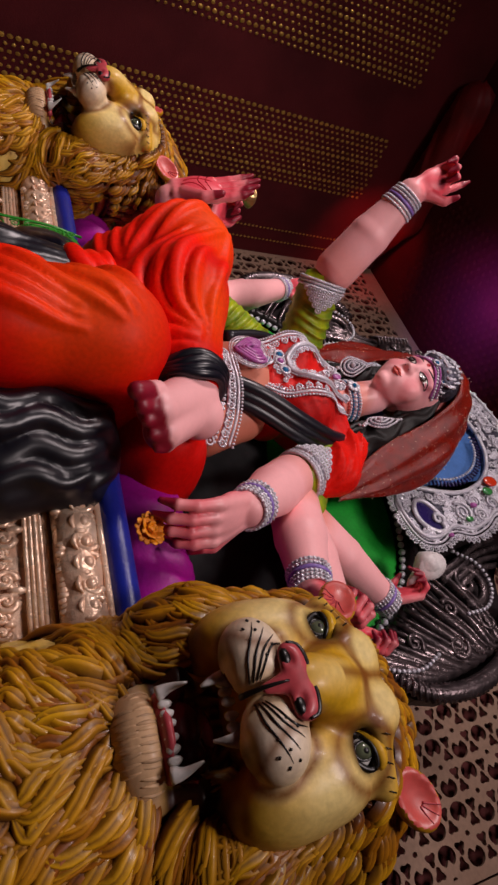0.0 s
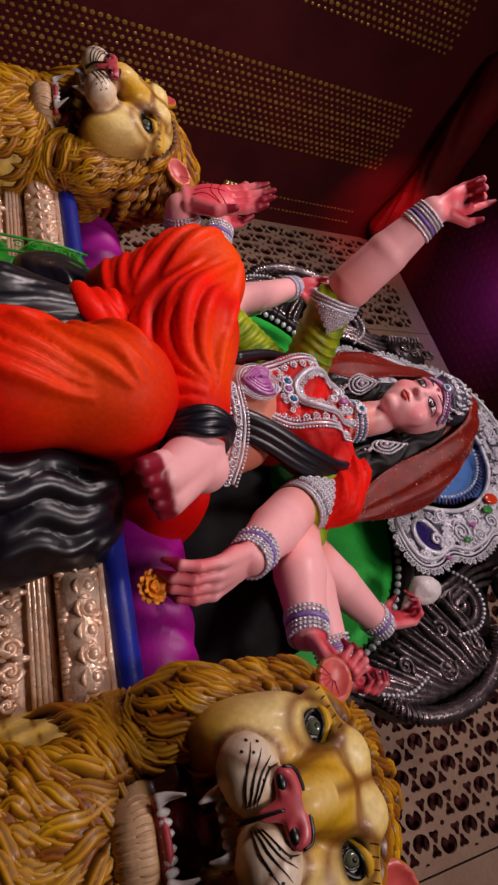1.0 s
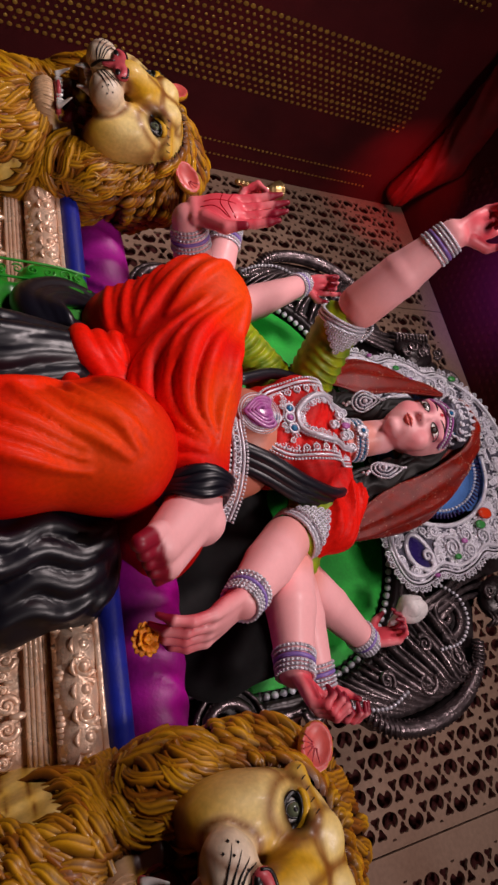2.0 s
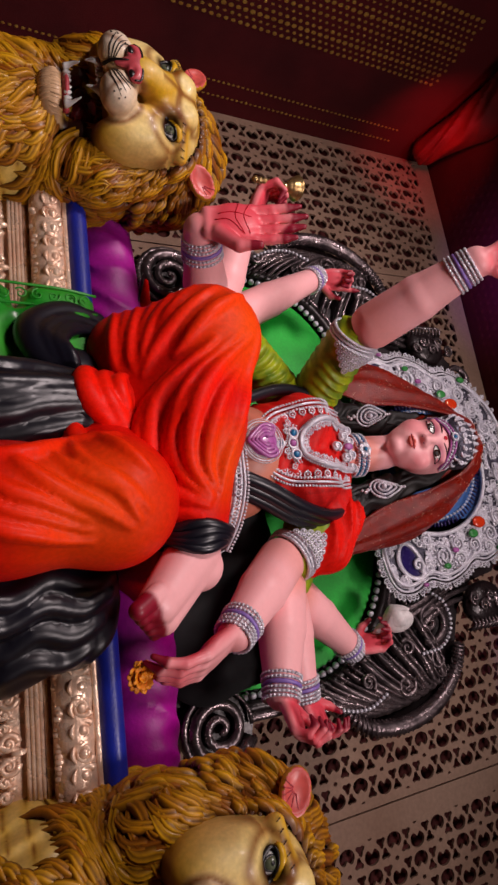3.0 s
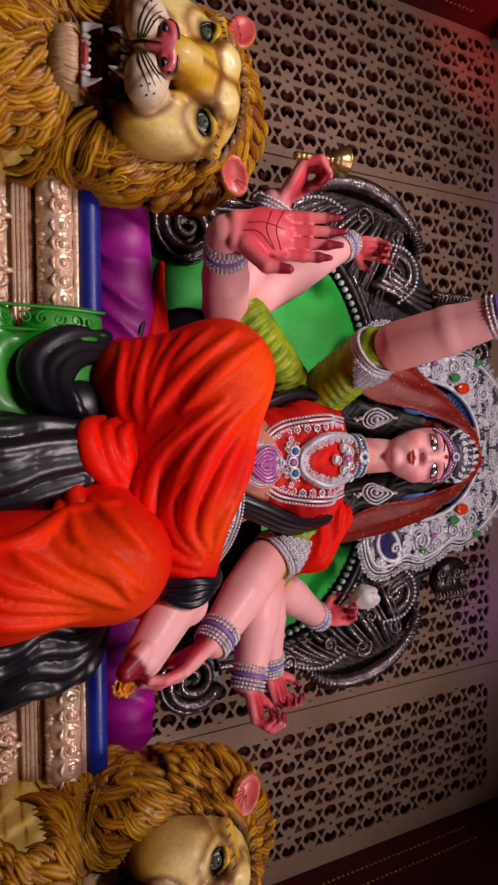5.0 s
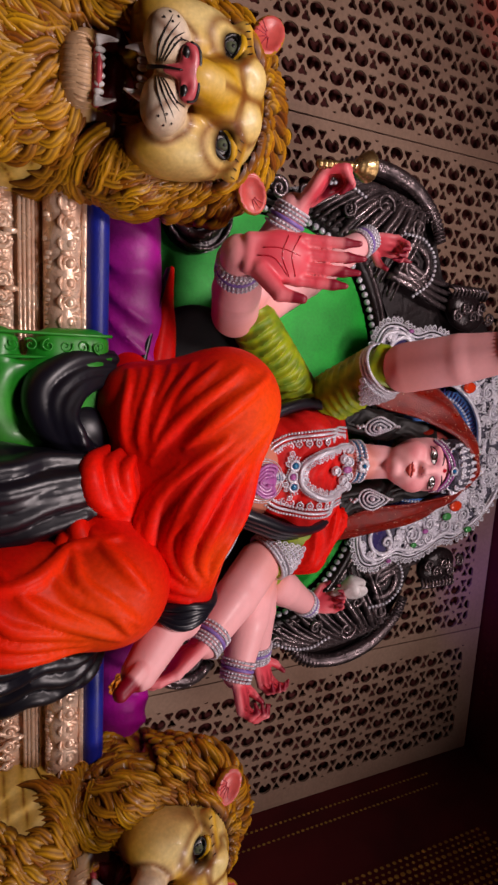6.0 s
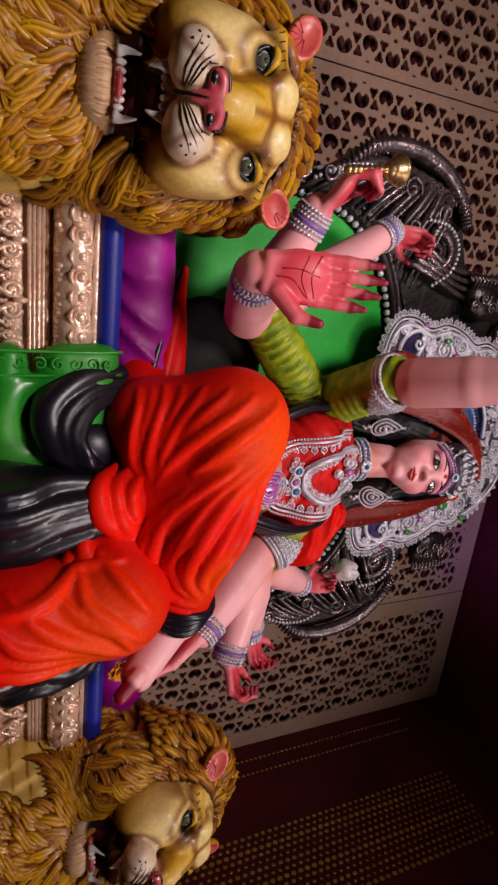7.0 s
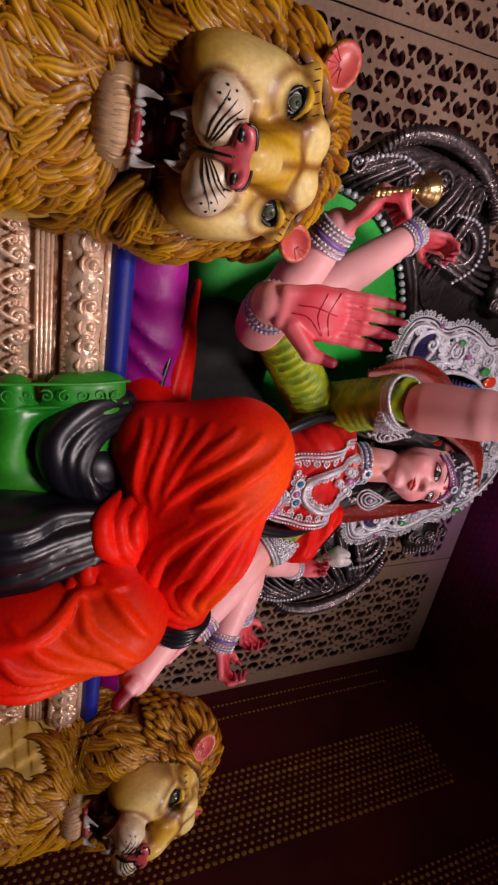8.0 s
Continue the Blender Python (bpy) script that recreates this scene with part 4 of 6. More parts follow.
    for ring, (rx, rz, y0, n) in enumerate(((0.119, 0.096, 0.058, 50), (0.129, 0.107, 0.068, 50), (0.139, 0.118, 0.080, 52), (0.149, 0.129, 0.096, 52), (0.158, 0.140, 0.115, 54), (0.167, 0.150, 0.137, 54), (0.175, 0.158, 0.160, 54), (0.180, 0.164, 0.185, 52), (0.180, 0.165, 0.21, 50), (0.174, 0.16, 0.235, 46))):
        for i in range(n):
            a = 2 * np.pi * (i + 0.5 * (ring % 2) + rng.uniform(-0.25, 0.25)) / n
            if math.sin(a) < -0.80 and ring < 5:
                continue
            root = np.array((rx * math.cos(a), y0, -0.035 + rz * math.sin(a) - (0.008 * ring if math.sin(a) < 0 else 0.0)))
            away = np.array((math.cos(a), 0.20 + 0.10 * ring, 0.9 * math.sin(a) - 0.45 + 0.35 * math.sin(5 * a + 1.3 * ring)))
            locks.append((root, unit(away), rng.uniform(0.050, 0.074), rng.uniform(0.0085, 0.0130)))
    for row in range(23):
        z0 = -0.09 - 0.017 * row
        n = 48
        for i in range(n):
            a = math.radians(-90 + (i + 0.5 * (row % 2) - n / 2 + 0.25 + rng.uniform(-0.2, 0.2)) * 300 / n)
            if abs(math.degrees(a) + 90) < 30 and row < 9:
                continue
            root = np.array((0.17 * math.cos(a), 0.25 + 0.17 * math.sin(a), z0 + rng.uniform(-0.008, 0.008)))
            if shoulder(root) > 0.3 or shoulder(root + np.array((0.03 * math.cos(a), 0, -0.05))) > 0.5:
                continue
            lean = math.cos(a)
            locks.append((root, unit((0.40 * lean + 0.45 * math.sin(4 * a + 0.9 * row) + rng.uniform(-0.15, 0.15), 0.0, -1.0)), rng.uniform(0.060, 0.092), rng.uniform(0.0090, 0.0140)))
    for side in (-1, 1):
        for i in range(7):
            q = i / 6
            locks.append((np.array((side * (0.100 - 0.032 * q), 0.085, -0.115 - 0.12 * q)), unit((side * (0.8 - 0.4 * q), 0.1, -0.7)), rng.uniform(0.04, 0.055), 0.011))
        for j in range(5):
            for i in range(17):
                q = i / 16
                root = np.array((side * (0.120 - 0.045 * q + 0.008 * j), 0.070 + 0.03 * q + 0.018 * j, -0.05 - 0.19 * q - 0.006 * j))
                locks.append((root, unit((side * (0.8 - 0.5 * q), 0.25, -0.8)), rng.uniform(0.052, 0.075), rng.uniform(0.0095, 0.0125)))
    for j in range(7):
        for i in range(-7, 8):
            locks.append((np.array((i * (0.010 + 0.0012 * j), 0.12, -0.240 - 0.020 * j)), unit((0.06 * i + 0.3 * math.sin(i + j), -0.1, -1)), rng.uniform(0.055, 0.085), 0.0120))
    for i in range(-3, 4):
        locks.append((np.array((i * 0.03, 0.15, 0.13 - 0.006 * abs(i))), unit((0.22 * i, 0.15, 1)), rng.uniform(0.05, 0.07), 0.013))
    n, wide = 11, 7
    t, u = np.linspace(0, 1, n), np.linspace(-1, 1, wide)
    taper = np.sin(np.pi * (0.06 + 0.92 * t ** 0.85)) ** 0.85
    lines_, size_, rand_ = [], [], []
    for root, way, length, r in locks:
        side = unit(np.cross(way, (0.1, -1.0, 0.25)))
        w1, ph = rng.uniform(0.006, 0.012), 0.5 + (3.1 if math.sin(14 * root[0] + 11 * root[2]) > 0 else 0.0) + rng.uniform(-0.5, 0.5)
        lines_.append(root + way * (length * t)[:, None] + side * (w1 * (np.sin(6.0 * t + ph) - math.sin(ph)) * (1 - 0.3 * t))[:, None])
        size_.append(r)
        rand_.append(rng.random())
    count = len(lines_)
    P = np.array(lines_).reshape(-1, 3)
    rad, rand_ = np.array(size_)[:, None] * taper, np.array(rand_)
    lift = (0.005 * np.sin(np.pi * t) + 0.006 * t ** 2)[None, :] * (0.5 + 0.9 * rand_[:, None]) - 0.003
    heads = P.reshape(count, n, 3)[:, 0]
    clump = 0.5 + 0.5 * np.sin(46 * heads[:, 0] + 2.0 * np.sin(38 * heads[:, 2])) * np.cos(41 * heads[:, 2] + 30 * heads[:, 1])
    lift = (lift + 0.010 * clump[:, None] * np.sin(np.pi * np.clip(t + 0.1, 0, 1)) ** 0.6).ravel()
    for _ in range(4):
        d = field(body, P, 0.05)
        g = np.stack([field(body, P + np.eye(3)[k] * 0.004, 0.05) - d for k in range(3)], 1)
        g /= np.linalg.norm(g, axis=1)[:, None] + 1e-9
        P = P + g * (lift - d)[:, None]
    P, g = P.reshape(-1, n, 3), g.reshape(-1, n, 3)
    T_ = np.gradient(P, axis=1)
    across = np.cross(T_, g)
    across /= np.linalg.norm(across, axis=2)[..., None] + 1e-9
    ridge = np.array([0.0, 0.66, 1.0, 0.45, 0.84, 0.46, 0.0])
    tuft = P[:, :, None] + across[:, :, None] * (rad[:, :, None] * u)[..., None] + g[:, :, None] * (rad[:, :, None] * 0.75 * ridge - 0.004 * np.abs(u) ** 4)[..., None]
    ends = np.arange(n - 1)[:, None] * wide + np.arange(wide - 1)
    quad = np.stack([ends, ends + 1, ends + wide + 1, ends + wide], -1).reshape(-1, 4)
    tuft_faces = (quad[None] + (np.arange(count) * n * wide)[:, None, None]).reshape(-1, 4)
    # Lock colour holds brown paint and shade: grooves, roots and low clumps go dark.
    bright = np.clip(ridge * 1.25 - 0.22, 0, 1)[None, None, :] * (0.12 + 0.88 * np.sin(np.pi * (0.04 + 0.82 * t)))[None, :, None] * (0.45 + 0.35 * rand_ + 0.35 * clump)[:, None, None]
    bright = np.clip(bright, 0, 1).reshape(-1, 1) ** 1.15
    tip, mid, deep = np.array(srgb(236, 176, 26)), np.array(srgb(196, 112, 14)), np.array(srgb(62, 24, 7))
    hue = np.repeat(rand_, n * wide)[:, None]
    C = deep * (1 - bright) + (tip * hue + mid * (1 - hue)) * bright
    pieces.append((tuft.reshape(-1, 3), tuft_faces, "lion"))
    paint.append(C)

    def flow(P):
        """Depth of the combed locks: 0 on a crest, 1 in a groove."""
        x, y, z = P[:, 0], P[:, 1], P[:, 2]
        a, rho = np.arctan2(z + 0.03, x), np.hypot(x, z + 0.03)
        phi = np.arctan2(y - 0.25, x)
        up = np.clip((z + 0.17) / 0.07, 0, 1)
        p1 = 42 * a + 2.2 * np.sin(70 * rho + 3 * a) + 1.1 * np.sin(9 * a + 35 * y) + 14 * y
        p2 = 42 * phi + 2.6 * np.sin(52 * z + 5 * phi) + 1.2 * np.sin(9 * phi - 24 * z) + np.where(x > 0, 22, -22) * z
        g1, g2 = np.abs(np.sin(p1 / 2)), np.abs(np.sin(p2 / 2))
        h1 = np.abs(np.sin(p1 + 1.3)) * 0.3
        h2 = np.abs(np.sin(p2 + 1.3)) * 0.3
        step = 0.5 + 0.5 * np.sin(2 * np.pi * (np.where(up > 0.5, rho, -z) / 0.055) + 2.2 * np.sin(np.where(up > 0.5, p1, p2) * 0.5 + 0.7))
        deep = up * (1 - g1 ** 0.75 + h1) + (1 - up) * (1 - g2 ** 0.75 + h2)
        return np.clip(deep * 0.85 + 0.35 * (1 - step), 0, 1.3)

    def hairy(P):
        return 1 - shoulder(P)

    def combed(P):
        m_ = hairy(P)
        ripple_ = 0.0026 * np.sin(60 * P[:, 2] + 5 * np.sin(40 * P[:, 0]) + 2 * np.sin(25 * P[:, 1]))
        return m_ * (0.012 * flow(P) - 0.003) + (1 - m_) * ripple_

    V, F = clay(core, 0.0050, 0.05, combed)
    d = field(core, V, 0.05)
    # Core grooves darkened in the colour too, as shade beneath the tufts.
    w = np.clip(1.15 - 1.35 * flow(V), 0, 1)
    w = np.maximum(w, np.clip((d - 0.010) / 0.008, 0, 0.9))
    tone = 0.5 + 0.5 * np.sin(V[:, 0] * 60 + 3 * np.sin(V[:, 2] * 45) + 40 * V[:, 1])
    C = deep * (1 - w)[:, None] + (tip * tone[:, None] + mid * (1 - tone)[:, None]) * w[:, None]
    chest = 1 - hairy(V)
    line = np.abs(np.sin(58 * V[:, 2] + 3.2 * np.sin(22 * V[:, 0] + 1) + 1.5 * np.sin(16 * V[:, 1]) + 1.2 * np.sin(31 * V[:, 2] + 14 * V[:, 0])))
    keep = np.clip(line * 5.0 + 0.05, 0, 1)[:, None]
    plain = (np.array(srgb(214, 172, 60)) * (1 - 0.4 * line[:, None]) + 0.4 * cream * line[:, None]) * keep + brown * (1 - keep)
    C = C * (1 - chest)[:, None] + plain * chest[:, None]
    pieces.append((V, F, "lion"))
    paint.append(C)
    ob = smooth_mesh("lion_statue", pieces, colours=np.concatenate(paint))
    return tagged(ob, "yellow enamelled lion statue with brown-gold mane and open jaws", "statue", group="pair of lion statues beside the throne")


first_lion = lion()
first_lion.matrix_world = pose(-0.700, -0.646, 1.467, 0, 0, 8)
second_lion = copy_thing(first_lion, pose(0.778, -0.664, 1.473, 0, 0, -2))


# ---- the seated figure ----
TIPS, PALMS, JOINTS = [], [], []


def fingers(wrist, way, faces, length, curl, thumb, spread=0.0, point=()):
    """A palm with four fingers and a thumb. way: along the fingers; faces: out of the palm; thumb: +1 or -1 side."""
    w, d = np.array(wrist, float), unit(way)
    n = unit(np.asarray(faces, float) - d * (np.asarray(faces, float) @ d))
    s = np.cross(d, n)
    L = length
    out = []
    PALMS.append((w + d * 0.4 * L, 0.55 * L, n))
    for j in range(4):
        off = (j - 1.5) * 0.118 * L
        base = w + d * (0.50 - 0.02 * abs(j - 1.4)) * L + s * off
        out.append(cone(w + s * off * 0.6, base, 0.080 * L, 0.062 * L))
        a = 0.0
        p = base
        bend = 0.12 if j in point else curl * (1 + 0.08 * j)
        for k, f in enumerate((0.22, 0.17, 0.14)):
            a += bend * (0.75 if k == 0 else 1.0)
            v = unit(d * math.cos(a) + n * math.sin(a) + s * spread * (j - 1.5))
            q = p + v * f * L * (1.0, 1.06, 1.0, 0.84)[j]
            out.append(cone(p, q, (0.057, 0.053, 0.048)[k] * L, (0.053, 0.048, 0.028)[k] * L))
            p = q
        TIPS.append((p, 0.135 * L))
    b = w + d * 0.10 * L + s * thumb * 0.13 * L + n * 0.03 * L
    m = b + unit(d * 0.70 + s * thumb * 0.75 + n * 0.30) * 0.28 * L
    e = m + unit(d * 0.95 + s * thumb * 0.15 + n * (0.25 + curl * 0.5)) * 0.21 * L
    out += [cone(b, m, 0.095 * L, 0.072 * L), cone(m, e, 0.068 * L, 0.044 * L)]
    TIPS.append((e, 0.095 * L))
    out.append(egg(w + d * 0.28 * L + n * 0.015 * L, (0.235 * L, 0.27 * L, 0.105 * L), None)[:3] + (np.stack([s, d, n], 1), 0, None))
    return out


# eight forearms: elbow, wrist, radii, palm direction, palm facing, length of the palm, curl, thumb side, pointing fingers
ARMS = [
    ((-0.272, -0.535, 1.985), (-0.330, -0.752, 2.125), 0.058, 0.037, (-0.28, -0.35, 0.9), (0.55, -0.75, 0.1), 0.165, 1.15, 1, (3,)),
    ((-0.375, -0.315, 1.640), (-0.476, -0.532, 1.552), 0.056, 0.038, (0.04, -0.22, 1.0), (0.0, -1.0, -0.15), 0.215, 0.10, 1, ()),
    ((-0.385, -0.300, 1.655), (-0.612, -0.392, 1.738), 0.054, 0.036, (-0.72, -0.45, 0.35), (0.1, -0.55, 0.8), 0.185, 1.15, 1, ()),
    ((-0.385, -0.285, 1.690), (-0.612, -0.205, 2.075), 0.054, 0.034, (0.12, -0.25, 0.9), (0.6, -0.7, 0.1), 0.150, 0.95, 1, (3,)),
    ((0.262, -0.315, 1.745), (0.395, -0.428, 1.560), 0.058, 0.038, (0.42, -0.32, -0.85), (-0.5, 0.3, -0.4), 0.205, 0.42, 1, ()),
    ((0.305, -0.275, 1.760), (0.540, -0.362, 1.675), 0.060, 0.037, (0.80, -0.48, 0.05), (-0.15, -0.55, 0.75), 0.160, 0.95, -1, ()),
    ((0.315, -0.255, 1.775), (0.575, -0.235, 1.795), 0.054, 0.036, (0.90, -0.30, 0.25), (-0.15, -0.8, 0.5), 0.150, 0.85, -1, ()),
    ((0.325, -0.245, 1.790), (0.512, -0.118, 2.030), 0.054, 0.034, (-0.02, -0.15, 1.0), (-0.7, -0.6, 0.2), 0.155, 0.9, -1, ()),
]


def figure():
    pieces, paint = [], []

    def add(vf, key, col=BASIC):
        pieces.append((vf[0], vf[1], key))
        paint.append(np.broadcast_to(np.asarray(col, float), (len(vf[0]), 3)))

    flesh, rose, crimson, warm = np.array(srgb(252, 184, 186)), np.array(srgb(222, 40, 66)), np.array(srgb(140, 6, 40)), np.array(srgb(214, 112, 76))

    def flesh_paint(V, blush=()):
        C = np.tile(flesh, (len(V), 1))
        for c, r in JOINTS + list(blush):
            w = np.clip(1 - np.linalg.norm(V - c, axis=1) / (1.25 * r), 0, 1)[:, None] * 0.85
            C = C * (1 - w) + warm * w
        for c, r, n in PALMS:
            w = (np.clip(1.6 - 1.3 * np.linalg.norm(V - c, axis=1) / r, 0, 0.9) * np.clip(0.55 + ((V - c) @ n) / 0.03, 0.18, 1))[:, None]
            C = C * (1 - w) + rose * w
        for c, r in TIPS:
            w = np.clip(5.0 - 4.5 * np.linalg.norm(V - c, axis=1) / (r * 1.15), 0, 1)[:, None]
            C = C * (1 - w) + crimson * w
        return C

    # arms
    for e, w, re, rw, way, faces, L, curl, thumb, point in ARMS:
        e, w = np.array(e), np.array(w)
        JOINTS.append((e, 0.075))
        mid = e * 0.55 + w * 0.45
        prims = [cone(e, mid, re, re * 0.96), cone(mid, w, re * 0.96, rw)] + fingers(w + unit(way) * 0.012 + unit(faces) * 0.030 * max(0.0, float(unit(w - e) @ unit(faces))), way, faces, L, curl, thumb, 0.02, point)
        V, F = clay(prims, 0.0036, 0.0050)
        pieces.append((V, F, "skin"))
        paint.append(flesh_paint(V))
        d, L_ = unit(way), L
        n = unit(np.asarray(faces, float) - d * (np.asarray(faces, float) @ d))
        s = np.cross(d, n)
        o = w + d * 0.012 + unit(faces) * 0.030 * max(0.0, float(unit(w - e) @ unit(faces))) + n * 0.12
        creases = [[(-0.20, 0.44), (-0.02, 0.36), (0.16, 0.42)], [(-0.18, 0.32), (0.0, 0.27), (0.17, 0.36)], [(0.02, 0.06), (0.03, 0.2), (0.16, 0.34)], [(-0.05, 0.10), (-0.06, 0.25), (-0.02, 0.44)]]
        for pts in creases if curl < 0.3 else ():
            q = press(prims, [o + s * a * L_ + d * b * L_ for a, b in spline([(x, y, 0) for x, y in pts], 10)[:, :2]], -n, 0.0075, 0.0003, 50)
            if np.abs((q - w) @ n).max() < 0.075:
                add(rod(q, 0.0011, 5), "bindi")
    # crossed foot
    ankle, ball_ = np.array((0.235, -0.558, 1.442)), np.array((0.318, -0.622, 1.350))
    foot = [cone((0.17, -0.565, 1.452), ankle, 0.054, 0.050), egg((0.262, -0.542, 1.455), (0.046, 0.046, 0.046)), cone(ankle, ball_, 0.048, 0.034),
            cone((0.262, -0.555, 1.430), (0.338, -0.592, 1.362), 0.046, 0.033)]
    across = unit((0.55, 0.72, 0.12))
    for i in range(5):
        b = ball_ + across * (0.0230 * i - 0.030) + np.array((0, 0, 0.003)) * i
        t = b + unit((0.42, -0.42, -0.72)) * (0.052 - 0.006 * i)
        foot.append(cone(b, t, 0.0165 - 0.0016 * i, 0.0145 - 0.0016 * i))
        TIPS.append((t, 0.030 - 0.002 * i))
    V, F = clay(foot, 0.0040, 0.006)
    pieces.append((V, F, "skin"))
    paint.append(flesh_paint(V))
    # waist and neck
    V, F = clay([egg((0, -0.335, 1.66), (0.125, 0.105, 0.14)), cone((0.1, -0.33, 1.66), (0.12, -0.33, 1.56), 0.05, 0.07)], 0.008, 0.04)
    pieces.append((V, F, "skin"))
    paint.append(np.tile(np.array(srgb(200, 120, 96)), (len(V), 1)))
    # head, nodding forwards
    m = rotation(15)
    at = np.array((0.0, -0.355, 2.209))
    local = [egg((0, 0.0, 0.02), (0.078, 0.096, 0.098)), egg((0, -0.035, -0.045), (0.062, 0.058, 0.066)), egg((0, -0.066, -0.098), (0.024, 0.022, 0.020)),
             egg((0, -0.066, -0.062), (0.034, 0.026, 0.026)), egg((0.042, -0.052, -0.035), (0.030, 0.028, 0.034)), egg((-0.042, -0.052, -0.035), (0.030, 0.028, 0.034)),
             cone((0, -0.086, 0.012), (0, -0.104, -0.026), 0.0075, 0.0095), egg((0.010, -0.094, -0.030), (0.0075, 0.009, 0.007)), egg((-0.010, -0.094, -0.030), (0.0075, 0.009, 0.007)),
             egg((0.036, -0.100, 0.004), (0.018, 0.017, 0.009), cut=True), egg((-0.036, -0.100, 0.004), (0.018, 0.017, 0.009), cut=True),
             egg((0.037, -0.074, 0.002), (0.019, 0.012, 0.012)), egg((-0.037, -0.074, 0.002), (0.019, 0.012, 0.012)),
             cone((0.014, -0.082, 0.022), (0.055, -0.070, 0.022), 0.008, 0.007), cone((-0.014, -0.082, 0.022), (-0.055, -0.070, 0.022), 0.008, 0.007)]
    head = turned(local, m, at) + [cone((0, -0.272, 1.93), (0, -0.322, 2.11), 0.058, 0.047)]
    V, F = clay(head, 0.0034, 0.013)
    C = np.tile(flesh, (len(V), 1))
    Lp = (V - at) @ m
    for cx in (-1, 1):
        w = np.clip(1.1 - np.hypot((Lp[:, 0] - cx * 0.046) / 0.03, (Lp[:, 2] + 0.038) / 0.034), 0, 0.6)[:, None] * (Lp[:, 1:2] < 0)
        C = C * (1 - w) + np.array(srgb(232, 120, 128)) * w
        w = np.clip(1.3 - np.hypot((Lp[:, 0] - cx * 0.038) / 0.030, (Lp[:, 2] - 0.010) / 0.018), 0, 0.8)[:, None] * (Lp[:, 1:2] < 0)
        C = C * (1 - w) + np.array(srgb(176, 60, 96)) * w
    w = np.clip((2.085 - V[:, 2]) / 0.05, 0, 0.6)[:, None]
    C = C * (1 - w) + warm * w
    pieces.append((V, F, "skin"))
    paint.append(C)

    def stuck(pts, lift):
        P = np.array([(x, -0.16, z) for x, z in pts])
        return (press(local, P, (0, 1, 0), 0.013, lift, 60)) @ m.T + at

    def patch(pts, lift, key):
        c = np.mean(pts, axis=0)
        ring = [tuple(c)] + [tuple(c + (np.array(p) - c) * f) for f in (0.5, 1.0) for p in pts]
        P = stuck(ring, lift)
        n = len(pts)
        f = [(0, 1 + i, 1 + (i + 1) % n) for i in range(n)] + [(1 + i, 1 + n + i, 1 + n + (i + 1) % n, 1 + (i + 1) % n) for i in range(n)]
        add((P, f), key)

    for s in (-1, 1):
        a = np.linspace(0, 2 * np.pi, 20, endpoint=False)
        patch([(s * (0.038 + 0.0205 * math.cos(t)), 0.002 + (0.0086 if math.sin(t) > 0 else 0.0066) * math.sin(t) * (1 - 0.15 * math.cos(t)) + 0.0015 * math.cos(t)) for t in a], 0.0008, "white")
        patch([(s * (0.037 + 0.0100 * math.cos(t)), 0.0015 + 0.0084 * math.sin(t)) for t in a], 0.0014, "eyebrown")
        patch([(s * (0.037 + 0.0050 * math.cos(t)), 0.0015 + 0.0048 * math.sin(t)) for t in a], 0.0019, "ink")
        lid = stuck([(s * (0.038 + 0.0215 * math.cos(t)), 0.002 + 0.0092 * math.sin(t) + 0.0015 * math.cos(t)) for t in np.linspace(-0.25, np.pi + 0.1, 18)], 0.0012)
        add(rod(lid, 0.0017, 5), "ink")
        low = stuck([(s * (0.038 + 0.0205 * math.cos(t)), 0.002 + 0.0078 * math.sin(t)) for t in np.linspace(np.pi, 2 * np.pi, 14)], 0.001)
        add(rod(low, 0.0010, 5), "ink")
        brow = stuck([(s * (0.014 + 0.044 * t), 0.022 + 0.011 * math.sin(1.9 * t + 0.25)) for t in np.linspace(0, 1, 14)], 0.0008)
        add(rod(brow, 0.0019 * np.sin(np.linspace(0.5, 2.9, 14)), 5), "ink")
        add(ball(stuck([(s * 0.009, -0.036)], -0.0008)[0], (0.003, 0.002, 0.002), 4, 6), "kohl")
    mouth_line = stuck([(x, -0.062 - 0.003 * math.cos(x * 130)) for x in np.linspace(-0.021, 0.021, 16)], 0.0005)
    add(rod(mouth_line, 0.0012, 5), "kohl")
    up = stuck([(x, -0.0575 - 0.0035 * abs(x) / 0.02 + 0.0012 * math.cos(x * 500)) for x in np.linspace(-0.019, 0.019, 16)], 0.001)
    add(rod(up, 0.0042 * np.sin(np.linspace(0.25, 2.9, 16)), 6), "lip")
    dn = stuck([(x, -0.0695 + 0.004 * abs(x) / 0.02) for x in np.linspace(-0.016, 0.016, 16)], 0.0012)
    add(rod(dn, 0.0055 * np.sin(np.linspace(0.3, 2.85, 16)), 6), "lip")
    patch([(0.0058 * math.cos(t), 0.033 + 0.0058 * math.sin(t)) for t in np.linspace(0, 2 * np.pi, 14, endpoint=False)], 0.0016, "bindi")

    # hair
    hair = turned([egg((0, 0.035, 0.035), (0.092, 0.088, 0.096))], m, at)
    for s in (-1, 1):
        hair += [cone((s * 0.085, -0.33, 2.25), (s * 0.098, -0.29, 2.12), 0.026, 0.034), cone((s * 0.098, -0.29, 2.12), (s * 0.135, -0.25, 1.98), 0.036, 0.05),
                 cone((s * 0.135, -0.25, 1.98), (s * 0.17, -0.22, 1.90), 0.05, 0.03)]
    add(clay(hair, 0.006, 0.03, lambda P: 0.0035 * np.sin(180 * P[:, 0] + 3 * np.sin(50 * P[:, 2]) + 60 * P[:, 2])), "hair")
